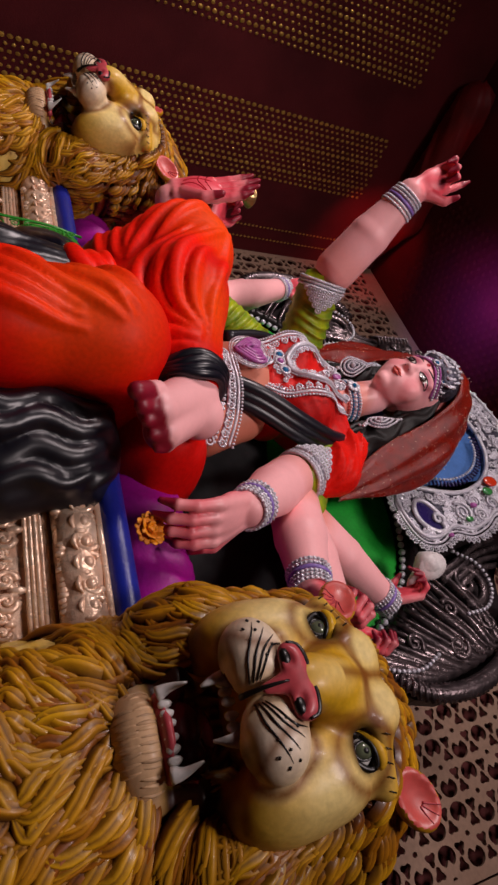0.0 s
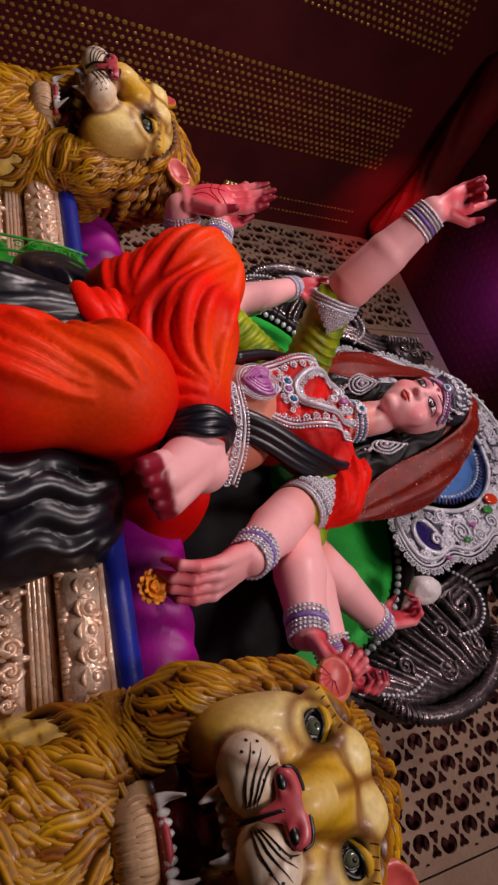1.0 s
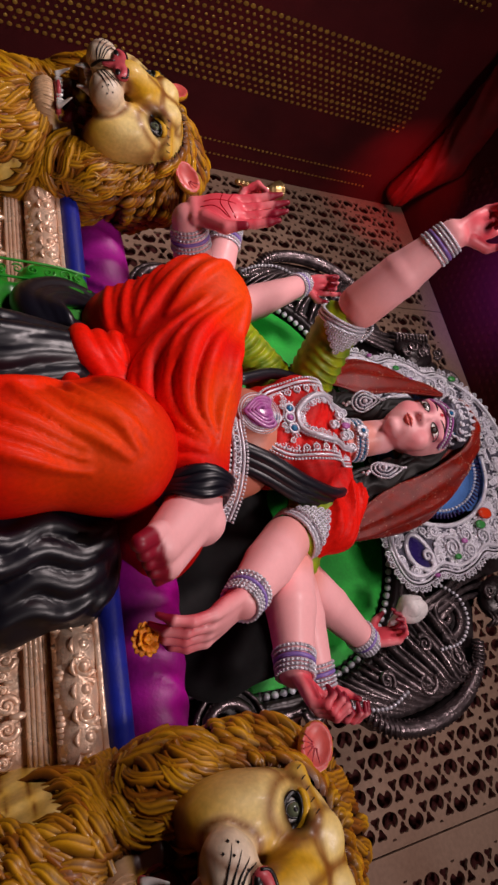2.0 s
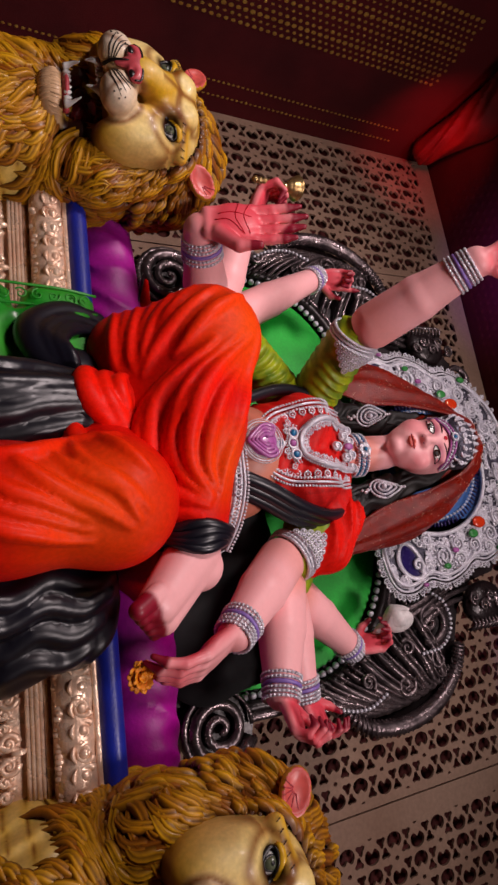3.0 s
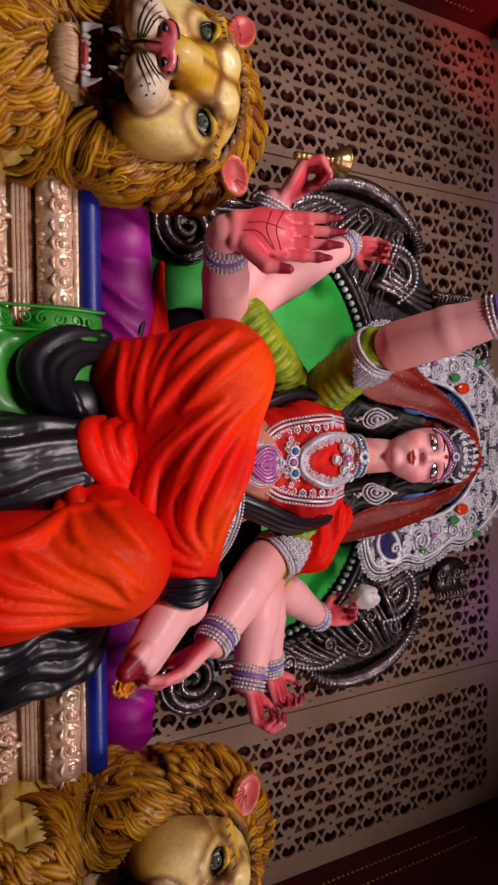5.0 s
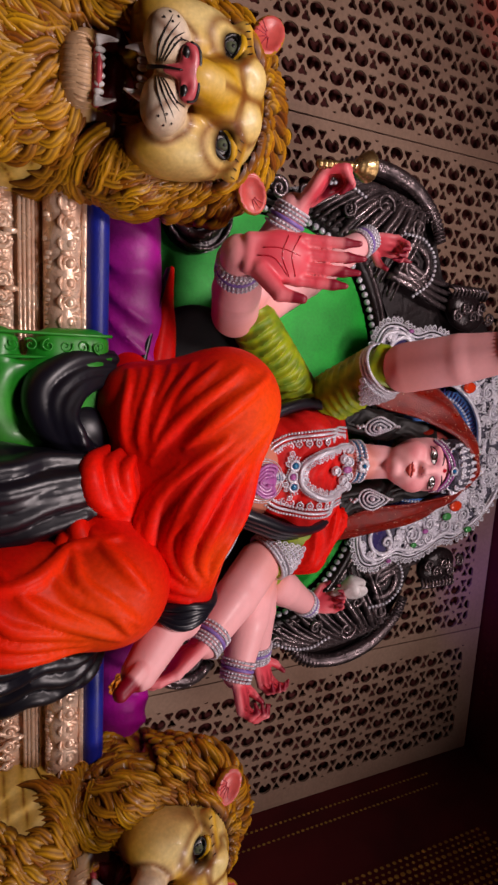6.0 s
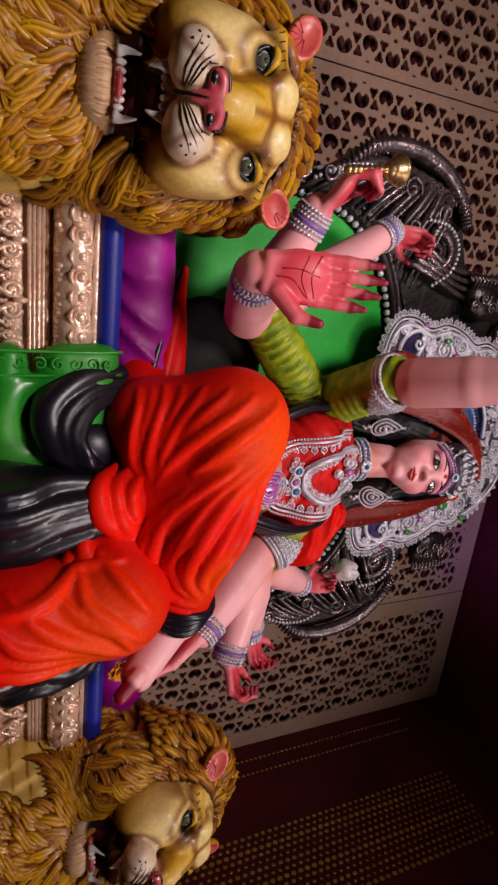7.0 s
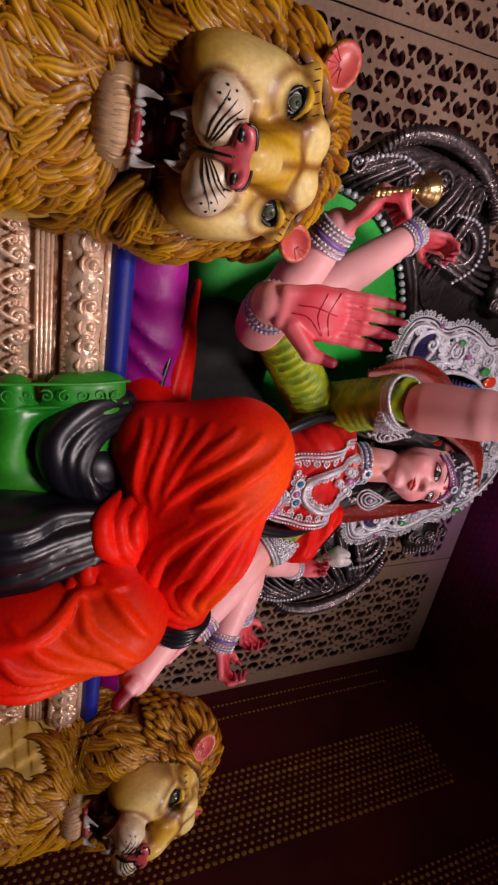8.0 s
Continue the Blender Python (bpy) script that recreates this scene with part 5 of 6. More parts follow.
    for s in (-1, 1):
        for i in range(9):
            x0 = s * (0.072 + 0.006 * i)
            add(rod(spline([(x0, -0.335 + 0.006 * i, 2.2), (x0 + s * 0.018, -0.32 + 0.008 * i, 2.11), (x0 + s * (0.02 + 0.004 * i), -0.31 + 0.006 * i, 2.02), (x0 + s * (0.05 + 0.004 * i), -0.285, 1.94)], 16), 0.0075, 6), "hair")

    # blouse, shoulders and sleeves
    blouse = [egg((0, -0.285, 1.885), (0.165, 0.105, 0.115)), egg((0.072, -0.365, 1.83), (0.078, 0.072, 0.080)), egg((-0.072, -0.365, 1.83), (0.078, 0.072, 0.080)),
              egg((0, -0.325, 1.74), (0.135, 0.105, 0.085)), cone((-0.06, -0.275, 1.945), (-0.17, -0.285, 1.925), 0.055, 0.055), cone((0.06, -0.275, 1.945), (0.18, -0.285, 1.925), 0.055, 0.06)]
    V, F = clay(blouse, 0.006, 0.03, lambda P: 0.0016 * np.sin(P[:, 2] * 160 + 5 * np.sin(P[:, 0] * 24)))
    add((V, F), "redblouse")
    cape = [cone((0.165, -0.30, 1.965), (0.245, -0.315, 1.88), 0.05, 0.058, (0.008, 4, 20, 3, 0.5)), cone((0.245, -0.315, 1.88), (0.275, -0.305, 1.83), 0.058, 0.035, (0.007, 4, 20, 3, 0.5))]
    add(clay(cape, 0.006, 0.02), "red", srgb(226, 24, 12))
    sleeves = [[cone((-0.165, -0.285, 1.925), (-0.262, -0.47, 1.955), 0.066, 0.060, (0.007, 1.0, 62, 2, 0.4))],
               [cone((-0.15, -0.265, 1.87), (-0.352, -0.305, 1.70), 0.066, 0.060, (0.007, 1.0, 66, 2, 1.4))],
               [cone((0.19, -0.285, 1.915), (0.250, -0.305, 1.79), 0.060, 0.060, (0.007, 1.0, 62, 2, 2.4))],
               [cone((0.17, -0.26, 1.87), (0.300, -0.262, 1.79), 0.060, 0.058, (0.006, 1.0, 66, 2, 3.4))]]
    for p in sleeves:
        add(clay(p, 0.0042, 0.01), "sleeve")
    # black border across the chest
    for i in range(3):
        add(rod(spline(np.array([(0.06, -0.440, 1.585), (0.100, -0.432, 1.68), (0.148, -0.395, 1.79), (0.165, -0.345, 1.90), (0.13, -0.30, 1.985)]) + np.array((0.011, 0.016, -0.006)) * i, 26), 0.0165, 8, flat=0.8), "black")
    add(rod(spline([(-0.12, -0.40, 1.66), (-0.158, -0.375, 1.77), (-0.165, -0.345, 1.86), (-0.145, -0.325, 1.935), (-0.10, -0.30, 1.985)], 24), 0.015, 8), "black")
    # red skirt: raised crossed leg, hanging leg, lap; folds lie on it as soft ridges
    def airbrush_and_shade(V, d):
        """Crimson hollows, scarlet folds: shade put into the paint; orange sprayed over the knees."""
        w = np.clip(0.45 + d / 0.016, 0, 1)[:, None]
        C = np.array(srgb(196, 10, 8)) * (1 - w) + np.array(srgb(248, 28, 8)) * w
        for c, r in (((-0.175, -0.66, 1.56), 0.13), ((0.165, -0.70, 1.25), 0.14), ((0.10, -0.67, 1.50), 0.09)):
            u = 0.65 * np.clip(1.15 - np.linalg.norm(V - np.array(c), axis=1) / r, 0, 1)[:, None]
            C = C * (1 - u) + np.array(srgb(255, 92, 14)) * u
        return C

    def draped(base, lines, key, h=0.0052, k=0.05, front=-0.38, ripple=None):
        folds, more = [], []
        soft = 0.008 if key == "red" else 0.018
        for a, b in zip(lines, lines[1:]) if key == "red" else ():
            if len(a) == len(b) and math.dist(a[1], b[1]) < 0.09 and math.dist(a[-1], b[-1]) < 0.09:
                more.append((0.7 * a[0], *[((p[0] + q[0]) / 2, (p[1] + q[1]) / 2) for p, q in zip(a[1:], b[1:])]))
        for r, *pts in lines + more:
            P = press(base, spline([(x, -0.9, z) for x, z in pts], 16), (0, 1, 0), k, 0.0, 60)
            t = np.linspace(0, 1, 16)
            rr = 1.12 * r * (0.2 + 0.8 * np.sin(np.pi * np.clip(t * 0.9 + 0.05, 0, 1)))
            for a in range(15):
                if P[a, 1] < front and P[a + 1, 1] < front and np.linalg.norm(P[a + 1] - P[a]) < 0.05:
                    folds.append(cone(P[a], P[a + 1], rr[a], rr[a + 1]))
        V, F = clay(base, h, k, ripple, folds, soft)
        add((V, F), key, airbrush_and_shade(V, field(base, V, k)) if key == "red" else BASIC)

    raised = [cone((-0.06, -0.33, 1.45), (-0.188, -0.565, 1.525), 0.125, 0.092), cone((-0.188, -0.575, 1.522), (0.0, -0.595, 1.462), 0.090, 0.086),
              cone((0.0, -0.595, 1.462), (0.19, -0.566, 1.445), 0.086, 0.064), cone((-0.188, -0.565, 1.515), (-0.175, -0.50, 1.37), 0.090, 0.085), cone((-0.1, -0.52, 1.42), (0.02, -0.53, 1.36), 0.09, 0.09),
              egg((0, -0.32, 1.44), (0.20, 0.19, 0.11))]
    draped(raised, [
        (0.013, (-0.262, 1.52), (-0.20, 1.445), (-0.14, 1.395), (-0.085, 1.365)), (0.013, (-0.25, 1.575), (-0.188, 1.485), (-0.115, 1.42)),
        (0.012, (-0.245, 1.34), (-0.176, 1.325), (-0.12, 1.329), (-0.085, 1.342)), (0.012, (-0.255, 1.385), (-0.187, 1.36), (-0.13, 1.352), (-0.09, 1.357)),
        (0.012, (-0.262, 1.44), (-0.20, 1.40), (-0.144, 1.376), (-0.095, 1.368)), (0.011, (-0.268, 1.48), (-0.21, 1.425), (-0.15, 1.388)),
        (0.015, (-0.154, 1.575), (-0.092, 1.50), (-0.026, 1.445), (0.038, 1.420), (0.096, 1.425), (0.15, 1.458)),
        (0.016, (-0.135, 1.49), (-0.046, 1.39), (0.016, 1.362), (0.079, 1.366), (0.139, 1.403), (0.165, 1.45)),
        (0.012, (-0.085, 1.54), (-0.025, 1.488), (0.04, 1.455), (0.095, 1.450), (0.135, 1.468)),
        (0.014, (-0.084, 1.412), (-0.034, 1.370), (0.028, 1.345), (0.103, 1.352), (0.156, 1.383), (0.182, 1.44)),
        (0.012, (-0.17, 1.60), (-0.059, 1.555), (0.009, 1.522), (0.07, 1.50)), (0.010, (-0.12, 1.53), (-0.05, 1.455), (0.03, 1.395), (0.11, 1.392), (0.16, 1.425)),
        (0.010, (0.02, 1.52), (0.09, 1.487), (0.15, 1.478))], "red")
    hanging = [cone((0.08, -0.34, 1.40), (0.145, -0.60, 1.295), 0.125, 0.098), cone((0.145, -0.61, 1.29), (0.148, -0.625, 1.12), 0.096, 0.094), cone((0.148, -0.625, 1.12), (0.13, -0.60, 0.80), 0.094, 0.09),
               cone((0.03, -0.55, 1.30), (0.13, -0.58, 1.30), 0.07, 0.09)]
    draped(hanging, [
        (0.013, (0.037, 1.30), (0.046, 1.235), (0.066, 1.19), (0.080, 1.15), (0.085, 1.08), (0.08, 0.98)), (0.012, (0.035, 1.225), (0.09, 1.232), (0.129, 1.28), (0.175, 1.33)),
        (0.011, (0.03, 1.26), (0.072, 1.30), (0.123, 1.345)), (0.012, (0.076, 1.188), (0.112, 1.224), (0.14, 1.279), (0.19, 1.313)),
        (0.013, (0.06, 1.11), (0.106, 1.151), (0.144, 1.202), (0.172, 1.256), (0.20, 1.30)), (0.011, (0.09, 1.08), (0.135, 1.12), (0.155, 1.17), (0.185, 1.239)),
        (0.012, (0.15, 1.04), (0.185, 1.10), (0.204, 1.171), (0.215, 1.24)), (0.012, (0.11, 1.0), (0.14, 1.05), (0.17, 1.12)), (0.012, (0.19, 0.95), (0.20, 1.02), (0.222, 1.10))], "red")
    lap = [egg((0.0, -0.575, 1.315), (0.10, 0.05, 0.06)), egg((0.08, -0.585, 1.28), (0.08, 0.06, 0.06))]
    for r, *pts in ((0.021, (-0.105, 1.300), (-0.085, 1.262), (-0.040, 1.265), (0.009, 1.308), (0.075, 1.372)), (0.017, (-0.105, 1.330), (-0.080, 1.293), (-0.032, 1.298), (0.011, 1.331), (0.06, 1.385)),
                    (0.014, (-0.100, 1.358), (-0.072, 1.319), (-0.022, 1.328), (0.041, 1.368)), (0.018, (-0.025, 1.262), (0.024, 1.238), (0.072, 1.260), (0.138, 1.312)), (0.016, (0.015, 1.235), (0.068, 1.213), (0.130, 1.255))):
        t = np.linspace(-1, 1, 36)
        P = spline([(x, -0.555, z) for x, z in pts], 36) + np.stack([0 * t, -0.066 * (1 - t ** 2), 0 * t], 1)
        rr = r * (0.12 + 0.9 * np.cos(1.4 * t))
        lap += [cone(P[a], P[a + 1], rr[a], rr[a + 1]) for a in range(35)]
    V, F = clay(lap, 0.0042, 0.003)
    # Scarlet grows towards the lap's front, hollows left crimson as painted shade.
    add((V, F), "red", airbrush_and_shade(V, 0.012 * np.clip(-0.60 - V[:, 1], 0, 0.04) / 0.04))
    # Black lumps added for dark cloth behind the waist and shade on the pad.
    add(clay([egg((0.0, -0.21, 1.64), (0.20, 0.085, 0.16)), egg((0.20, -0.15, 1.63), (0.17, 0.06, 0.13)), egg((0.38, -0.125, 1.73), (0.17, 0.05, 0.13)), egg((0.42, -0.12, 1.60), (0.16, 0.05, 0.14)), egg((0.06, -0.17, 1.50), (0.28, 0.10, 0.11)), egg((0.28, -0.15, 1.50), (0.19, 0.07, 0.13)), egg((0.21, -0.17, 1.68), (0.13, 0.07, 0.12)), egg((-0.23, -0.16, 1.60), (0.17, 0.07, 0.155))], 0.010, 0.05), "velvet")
    side = [egg((0.20, -0.355, 1.42), (0.135, 0.175, 0.105)), egg((-0.18, -0.33, 1.38), (0.11, 0.14, 0.08))]
    add(clay(side, 0.008, 0.04, lambda P: 0.003 * np.sin(P[:, 0] * 60 + 30 * P[:, 2])), "red", srgb(206, 14, 8))
    # black hem at the ankle
    for i in range(4):
        c, d = np.array((0.19 + 0.011 * i, -0.566, 1.447 - 0.003 * i)), unit((0.19, 0.03, -0.02))
        e1 = unit(np.cross(d, (0, 1, 0)))
        e2 = np.cross(d, e1)
        add(rod([c + (0.066 - 0.002 * i) * (math.cos(a) * e1 + math.sin(a) * e2) + d * 0.006 * math.sin(3 * a + i) for a in np.linspace(0, 2 * np.pi, 28, endpoint=False)], 0.0095, 7, closed=True), "black")
    # black border cloth falling from the lap
    fall = [cone((-0.04, -0.555, 1.28), (-0.04, -0.57, 1.10), 0.060, 0.075), cone((-0.04, -0.57, 1.10), (-0.03, -0.58, 0.80), 0.075, 0.09), cone((0.01, -0.55, 1.27), (0.03, -0.57, 0.80), 0.055, 0.08)]
    draped(fall, [(0.016, (-0.067, 1.28), (-0.060, 1.19), (-0.05, 1.10), (-0.06, 0.9)), (0.016, (-0.032, 1.265), (-0.022, 1.185), (0.0, 1.11), (0.01, 0.9)), (0.015, (0.005, 1.25), (0.022, 1.178), (0.038, 1.11), (0.05, 0.9)),
                  (0.015, (-0.09, 1.27), (-0.095, 1.187), (-0.085, 1.11), (-0.1, 0.9)), (0.013, (-0.048, 1.27), (-0.04, 1.19), (-0.025, 1.1))], "black", 0.0056, 0.03)
    swirl = [egg((-0.17, -0.470, 1.247), (0.078, 0.045, 0.068)), egg((-0.118, -0.510, 1.252), (0.062, 0.042, 0.062))]
    for q, r in ((0.0, 0.016), (0.2, 0.031), (0.42, 0.013), (0.56, 0.021), (0.70, 0.011), (0.82, 0.016), (1.0, 0.012)):
        pts = [(-0.30 + 0.06 * q, -0.475 - 0.02 * q, 1.345), (-0.297 + 0.075 * q, -0.50 - 0.035 * q, 1.25 + 0.025 * q), (-0.237 + 0.06 * q, -0.525 - 0.045 * q, 1.165 + 0.075 * q),
               (-0.165 + 0.03 * q, -0.545 - 0.04 * q, 1.175 + 0.08 * q), (-0.105 + 0.012 * q, -0.555 - 0.01 * q, 1.255 + 0.02 * q), (-0.085, -0.55, 1.302)]
        P, rr = spline(pts, 48), 0.85 * r * (0.3 + 0.8 * np.sin(np.linspace(0.25, 2.95, 48)))
        P = (P - (-0.10, 0, 1.255)) * (0.86, 1, 0.82) + (-0.10, 0, 1.247)
        swirl += [cone(P[a], P[a + 1], rr[a], rr[a + 1]) for a in range(47)]
    add(clay(swirl, 0.0042, 0.0022), "black")
    right = [cone((0.27, -0.49, 1.24), (0.28, -0.52, 1.05), 0.075, 0.08), cone((0.34, -0.49, 1.23), (0.38, -0.50, 1.12), 0.052, 0.05), cone((0.28, -0.52, 1.05), (0.28, -0.53, 0.80), 0.08, 0.08),
             cone((0.27, -0.46, 1.27), (0.36, -0.475, 1.24), 0.045, 0.045)]
    draped(right, [(0.016, (0.25, 1.30), (0.275, 1.25), (0.255, 1.19), (0.285, 1.13), (0.265, 1.05), (0.27, 0.95)), (0.016, (0.29, 1.29), (0.31, 1.24), (0.295, 1.18), (0.32, 1.12), (0.31, 1.05), (0.31, 0.95)),
                   (0.015, (0.33, 1.275), (0.35, 1.225), (0.335, 1.17), (0.36, 1.12), (0.345, 1.07)), (0.013, (0.37, 1.26), (0.39, 1.21), (0.38, 1.16), (0.40, 1.11)),
                   (0.013, (0.30, 1.31), (0.35, 1.29), (0.39, 1.255))], "black", 0.0056, 0.03)
    # green cloth with a stamped band over the seat front
    gc = [cone((-0.288, -0.475, 1.290), (-0.13, -0.49, 1.290), 0.022, 0.022), cone((-0.285, -0.49, 1.25), (-0.13, -0.50, 1.25), 0.02, 0.025), cone((-0.288, -0.495, 1.20), (-0.12, -0.51, 1.19), 0.022, 0.035),
          cone((-0.288, -0.50, 1.12), (-0.12, -0.51, 1.10), 0.025, 0.04), cone((-0.288, -0.50, 1.02), (-0.1, -0.51, 1.0), 0.03, 0.045), cone((-0.288, -0.50, 0.86), (-0.1, -0.51, 0.86), 0.03, 0.045)]
    add(clay(gc, 0.006, 0.06, lambda P: 0.004 * np.sin(P[:, 2] * 55 + 10 * P[:, 0] + 2 * np.sin(P[:, 0] * 25)) * (P[:, 0] > -0.255)), "greencloth")
    for x in (-0.304, -0.262):
        add(rod(spline([(x, -0.497, 1.315), (x, -0.515, 1.25), (x, -0.522, 1.18), (x, -0.53, 1.05), (x, -0.53, 0.9)], 20), 0.0030, 6), "greencloth")
    for i in range(9):
        add(coil((-0.283, -0.515 - 0.003 * min(i, 3), 1.29 - 0.03 * i), 0.0120, 1.4, 0.0020, start=i, hand=1 if i % 2 else -1), "greencloth")
    # red cloth tail with a black edge behind the raised leg
    tail = [cone((-0.20, -0.355, 1.425), (-0.46, -0.325, 1.478), 0.062, 0.006)]
    add(clay(tail, 0.005, 0.01, lambda P: 0.002 * np.sin(P[:, 0] * 40 + 160 * P[:, 2])), "red", srgb(206, 14, 8))
    add(rod(spline([(-0.22, -0.408, 1.385), (-0.33, -0.380, 1.420), (-0.46, -0.335, 1.468)], 14), np.linspace(0.015, 0.006, 14), 8, flat=0.7), "black")
    # veil: a broad thin cloth over the head, falling to both shoulders
    front_edge = spline([(0.215, -0.215, 1.96), (0.155, -0.285, 2.08), (0.120, -0.350, 2.21), (0.090, -0.400, 2.285), (0.045, -0.438, 2.330), (0, -0.448, 2.340), (-0.045, -0.438, 2.330), (-0.090, -0.400, 2.285),
                         (-0.124, -0.350, 2.21), (-0.155, -0.300, 2.11), (-0.185, -0.27, 2.03)], 80)
    back_edge = spline([(0.235, -0.19, 1.98), (0.250, -0.19, 2.12), (0.222, -0.205, 2.27), (0.145, -0.225, 2.38), (0.07, -0.245, 2.43), (0, -0.25, 2.44), (-0.08, -0.245, 2.43), (-0.17, -0.225, 2.38),
                        (-0.262, -0.23, 2.28), (-0.305, -0.235, 2.17), (-0.235, -0.22, 2.04)], 80)
    loop = []
    for inner_, order in ((0, np.linspace(0, 1, 16)), (1, np.linspace(1, 0, 16))):
        for q in order:
            P = front_edge * (1 - q) + back_edge * q
            away = P - np.array((0, -0.2, 2.12))
            away /= np.linalg.norm(away, axis=1)[:, None]
            k = np.linspace(0, 1, 80)
            wave = 0.036 * math.sin(math.pi * q) + 0.0055 * np.sin(q * 21 + 3 * np.sin(k * 9)) * (0.4 + np.abs(2 * k - 1)) + 0.003 * np.sin(40 * k + 9 * q)
            loop.append(P + away * (wave - 0.005 * inner_)[:, None])
    V = np.stack(loop, 1).reshape(-1, 3)
    F = [(a * 32 + b, a * 32 + (b + 1) % 32, (a + 1) * 32 + (b + 1) % 32, (a + 1) * 32 + b) for a in range(79) for b in range(32)]
    add((V, F), "veil")
    vb = turned([egg((0, 0.045, 0.05), (0.105, 0.085, 0.115))], m, at)
    add(clay(vb, 0.008, 0.02, lambda P: 0.003 * np.sin(P[:, 0] * 90 + 20 * P[:, 2])), "veil")
    rng = random.Random(3)
    for _ in range(900):
        i = rng.randrange(80) * 32 + rng.randrange(16)
        add(ball(V[i] + np.array([rng.uniform(-0.004, 0.004) for _k in range(3)]), rng.uniform(0.0009, 0.0019), 3, 5), "gold")
    ob = smooth_mesh("goddess_statue", pieces, colours=np.concatenate(paint))
    tagged(ob, "painted eight-armed seated figure in red draped cloth and green sleeves", "statue")
    return blouse, local, m, at


BLOUSE, FACE, NOD, HEAD_AT = figure()


# ---- ornaments and held things ----
def lace(path, normal, r, key="silver"):
    """A strip of lace: two bead rows, a ring of loops between and scallops outside."""
    P = np.asarray(path)
    T = np.gradient(P, axis=0)
    T /= np.linalg.norm(T, axis=1)[:, None] + 1e-9
    N = np.asarray(normal) if np.ndim(normal) == 2 else np.tile(unit(normal), (len(P), 1))
    S = np.cross(T, N)
    out = [beads(P + S * r, r * 0.75, r * 0.34), beads(P - S * r, r * 0.75, r * 0.34), rod(P, r * 0.35, 5)]
    seg = np.linalg.norm(np.diff(P, axis=0), axis=1).sum()
    n = max(3, int(seg / (r * 1.9)))
    for i in np.linspace(0, len(P) - 1, n).astype(int):
        c = P[i] + S[i] * r * 1.9
        ring = [c + r * 0.75 * (math.cos(a) * T[i] + math.sin(a) * S[i]) for a in np.linspace(0, 2 * np.pi, 8, endpoint=False)]
        out.append(rod(ring, r * 0.22, 4, closed=True))
        out.append(ball(c, r * 0.28, 4, 5))
        out.append(ball(c + S[i] * r * 0.95 + N[i] * 0.0005, r * 0.25, 4, 5))
    return joined(out)


def on_chest(pts, lift=0.006):
    return press(BLOUSE, [(x, -0.7, z) for x, z in pts], (0, 1, 0), 0.03, lift, 60)


def necklace():
    nk = empty("necklace", (0, -0.42, 1.95))
    tagged(nk, "long silver lace necklace with a purple heart pendant", "necklace")
    outer = on_chest(spline([(0.090, 0, 1.955), (0.098, 0, 1.89), (0.094, 0, 1.80), (0.078, 0, 1.73), (0.045, 0, 1.69), (0, 0, 1.672), (-0.045, 0, 1.69), (-0.080, 0, 1.73), (-0.098, 0, 1.80), (-0.103, 0, 1.89), (-0.095, 0, 1.955)], 70)[:, [0, 2]], 0.008)
    part("outer_strand", [(*lace(outer, (0, -1, 0), 0.0105), "silver")], nk)
    inner = on_chest(spline([(0.055, 0, 1.965), (0.060, 0, 1.90), (0.056, 0, 1.84), (0.034, 0, 1.798), (0, 0, 1.785), (-0.034, 0, 1.798), (-0.058, 0, 1.84), (-0.062, 0, 1.90), (-0.057, 0, 1.965)], 50)[:, [0, 2]], 0.010)
    part("inner_strand", [(*lace(inner, (0, -1, 0), 0.008), "silver"), (*rod(inner + (0, -0.003, 0), 0.0065, 7), "silver")], nk)
    heart = []
    for s in (-1, 1):
        for k in range(4):
            f = 1 - 0.22 * k
            heart.append(rod(spline([(0, -0.47 - 0.002 * k, 1.665 - 0.038 * f), (s * 0.035 * f, -0.468 - 0.002 * k, 1.668), (s * 0.032 * f, -0.466 - 0.002 * k, 1.668 + 0.03 * f), (s * 0.008, -0.466, 1.668 + 0.022 * f)], 14), 0.0048, 6))
    part("pendant", [(*joined(heart), "pink"), (*ball((0, -0.462, 1.668), (0.036, 0.008, 0.036), 6, 16), "pink")], nk, "purple heart-shaped pendant")
    rim = np.array([(0.046 * math.cos(t), -0.462, 1.668 + 0.046 * math.sin(t)) for t in np.linspace(0, 2 * np.pi, 40)])
    part("pendant_rim", [(*lace(rim[::-1], (0, -1, 0), 0.0055), "silver")], nk, "silver lace rim")
    for x, z, key in ((0, 1.722, "gemblue"), (0.026, 1.765, "gemblue"), (-0.026, 1.765, "gemblue"), (0.0, 1.758, "pink")):
        p = on_chest([(x, z)], 0.012)[0]
        part("gem", [(*ball(p, (0.0085, 0.006, 0.0085), 6, 10), key), (*rod([p + 0.012 * np.array((math.cos(a), 0, math.sin(a))) for a in np.linspace(0, 2 * np.pi, 14, endpoint=False)], 0.003, 5, closed=True), "silver")], nk)
    mid = on_chest([(0.012 * i, 1.748 + 0.006 * abs(i)) for i in range(-4, 5)], 0.008)
    part("centre_lace", [(*lace(mid, (0, -1, 0), 0.008), "silver")], nk)
    # shoulder clasp
    tri = [on_chest([(x, z)], 0.012)[0] for x, z in ((0, 1.905), (0.028, 1.935), (0.05, 1.965), (-0.028, 1.935), (-0.05, 1.965), (0, 1.945), (0.018, 1.96), (-0.018, 1.96))]
    part("clasp", [(*joined([ball(p, (0.014, 0.006, 0.014), 5, 8) for p in tri] + [coil(p + (0, -0.006, 0), 0.012, 1.5, 0.003) for p in tri]), "silver")], nk)
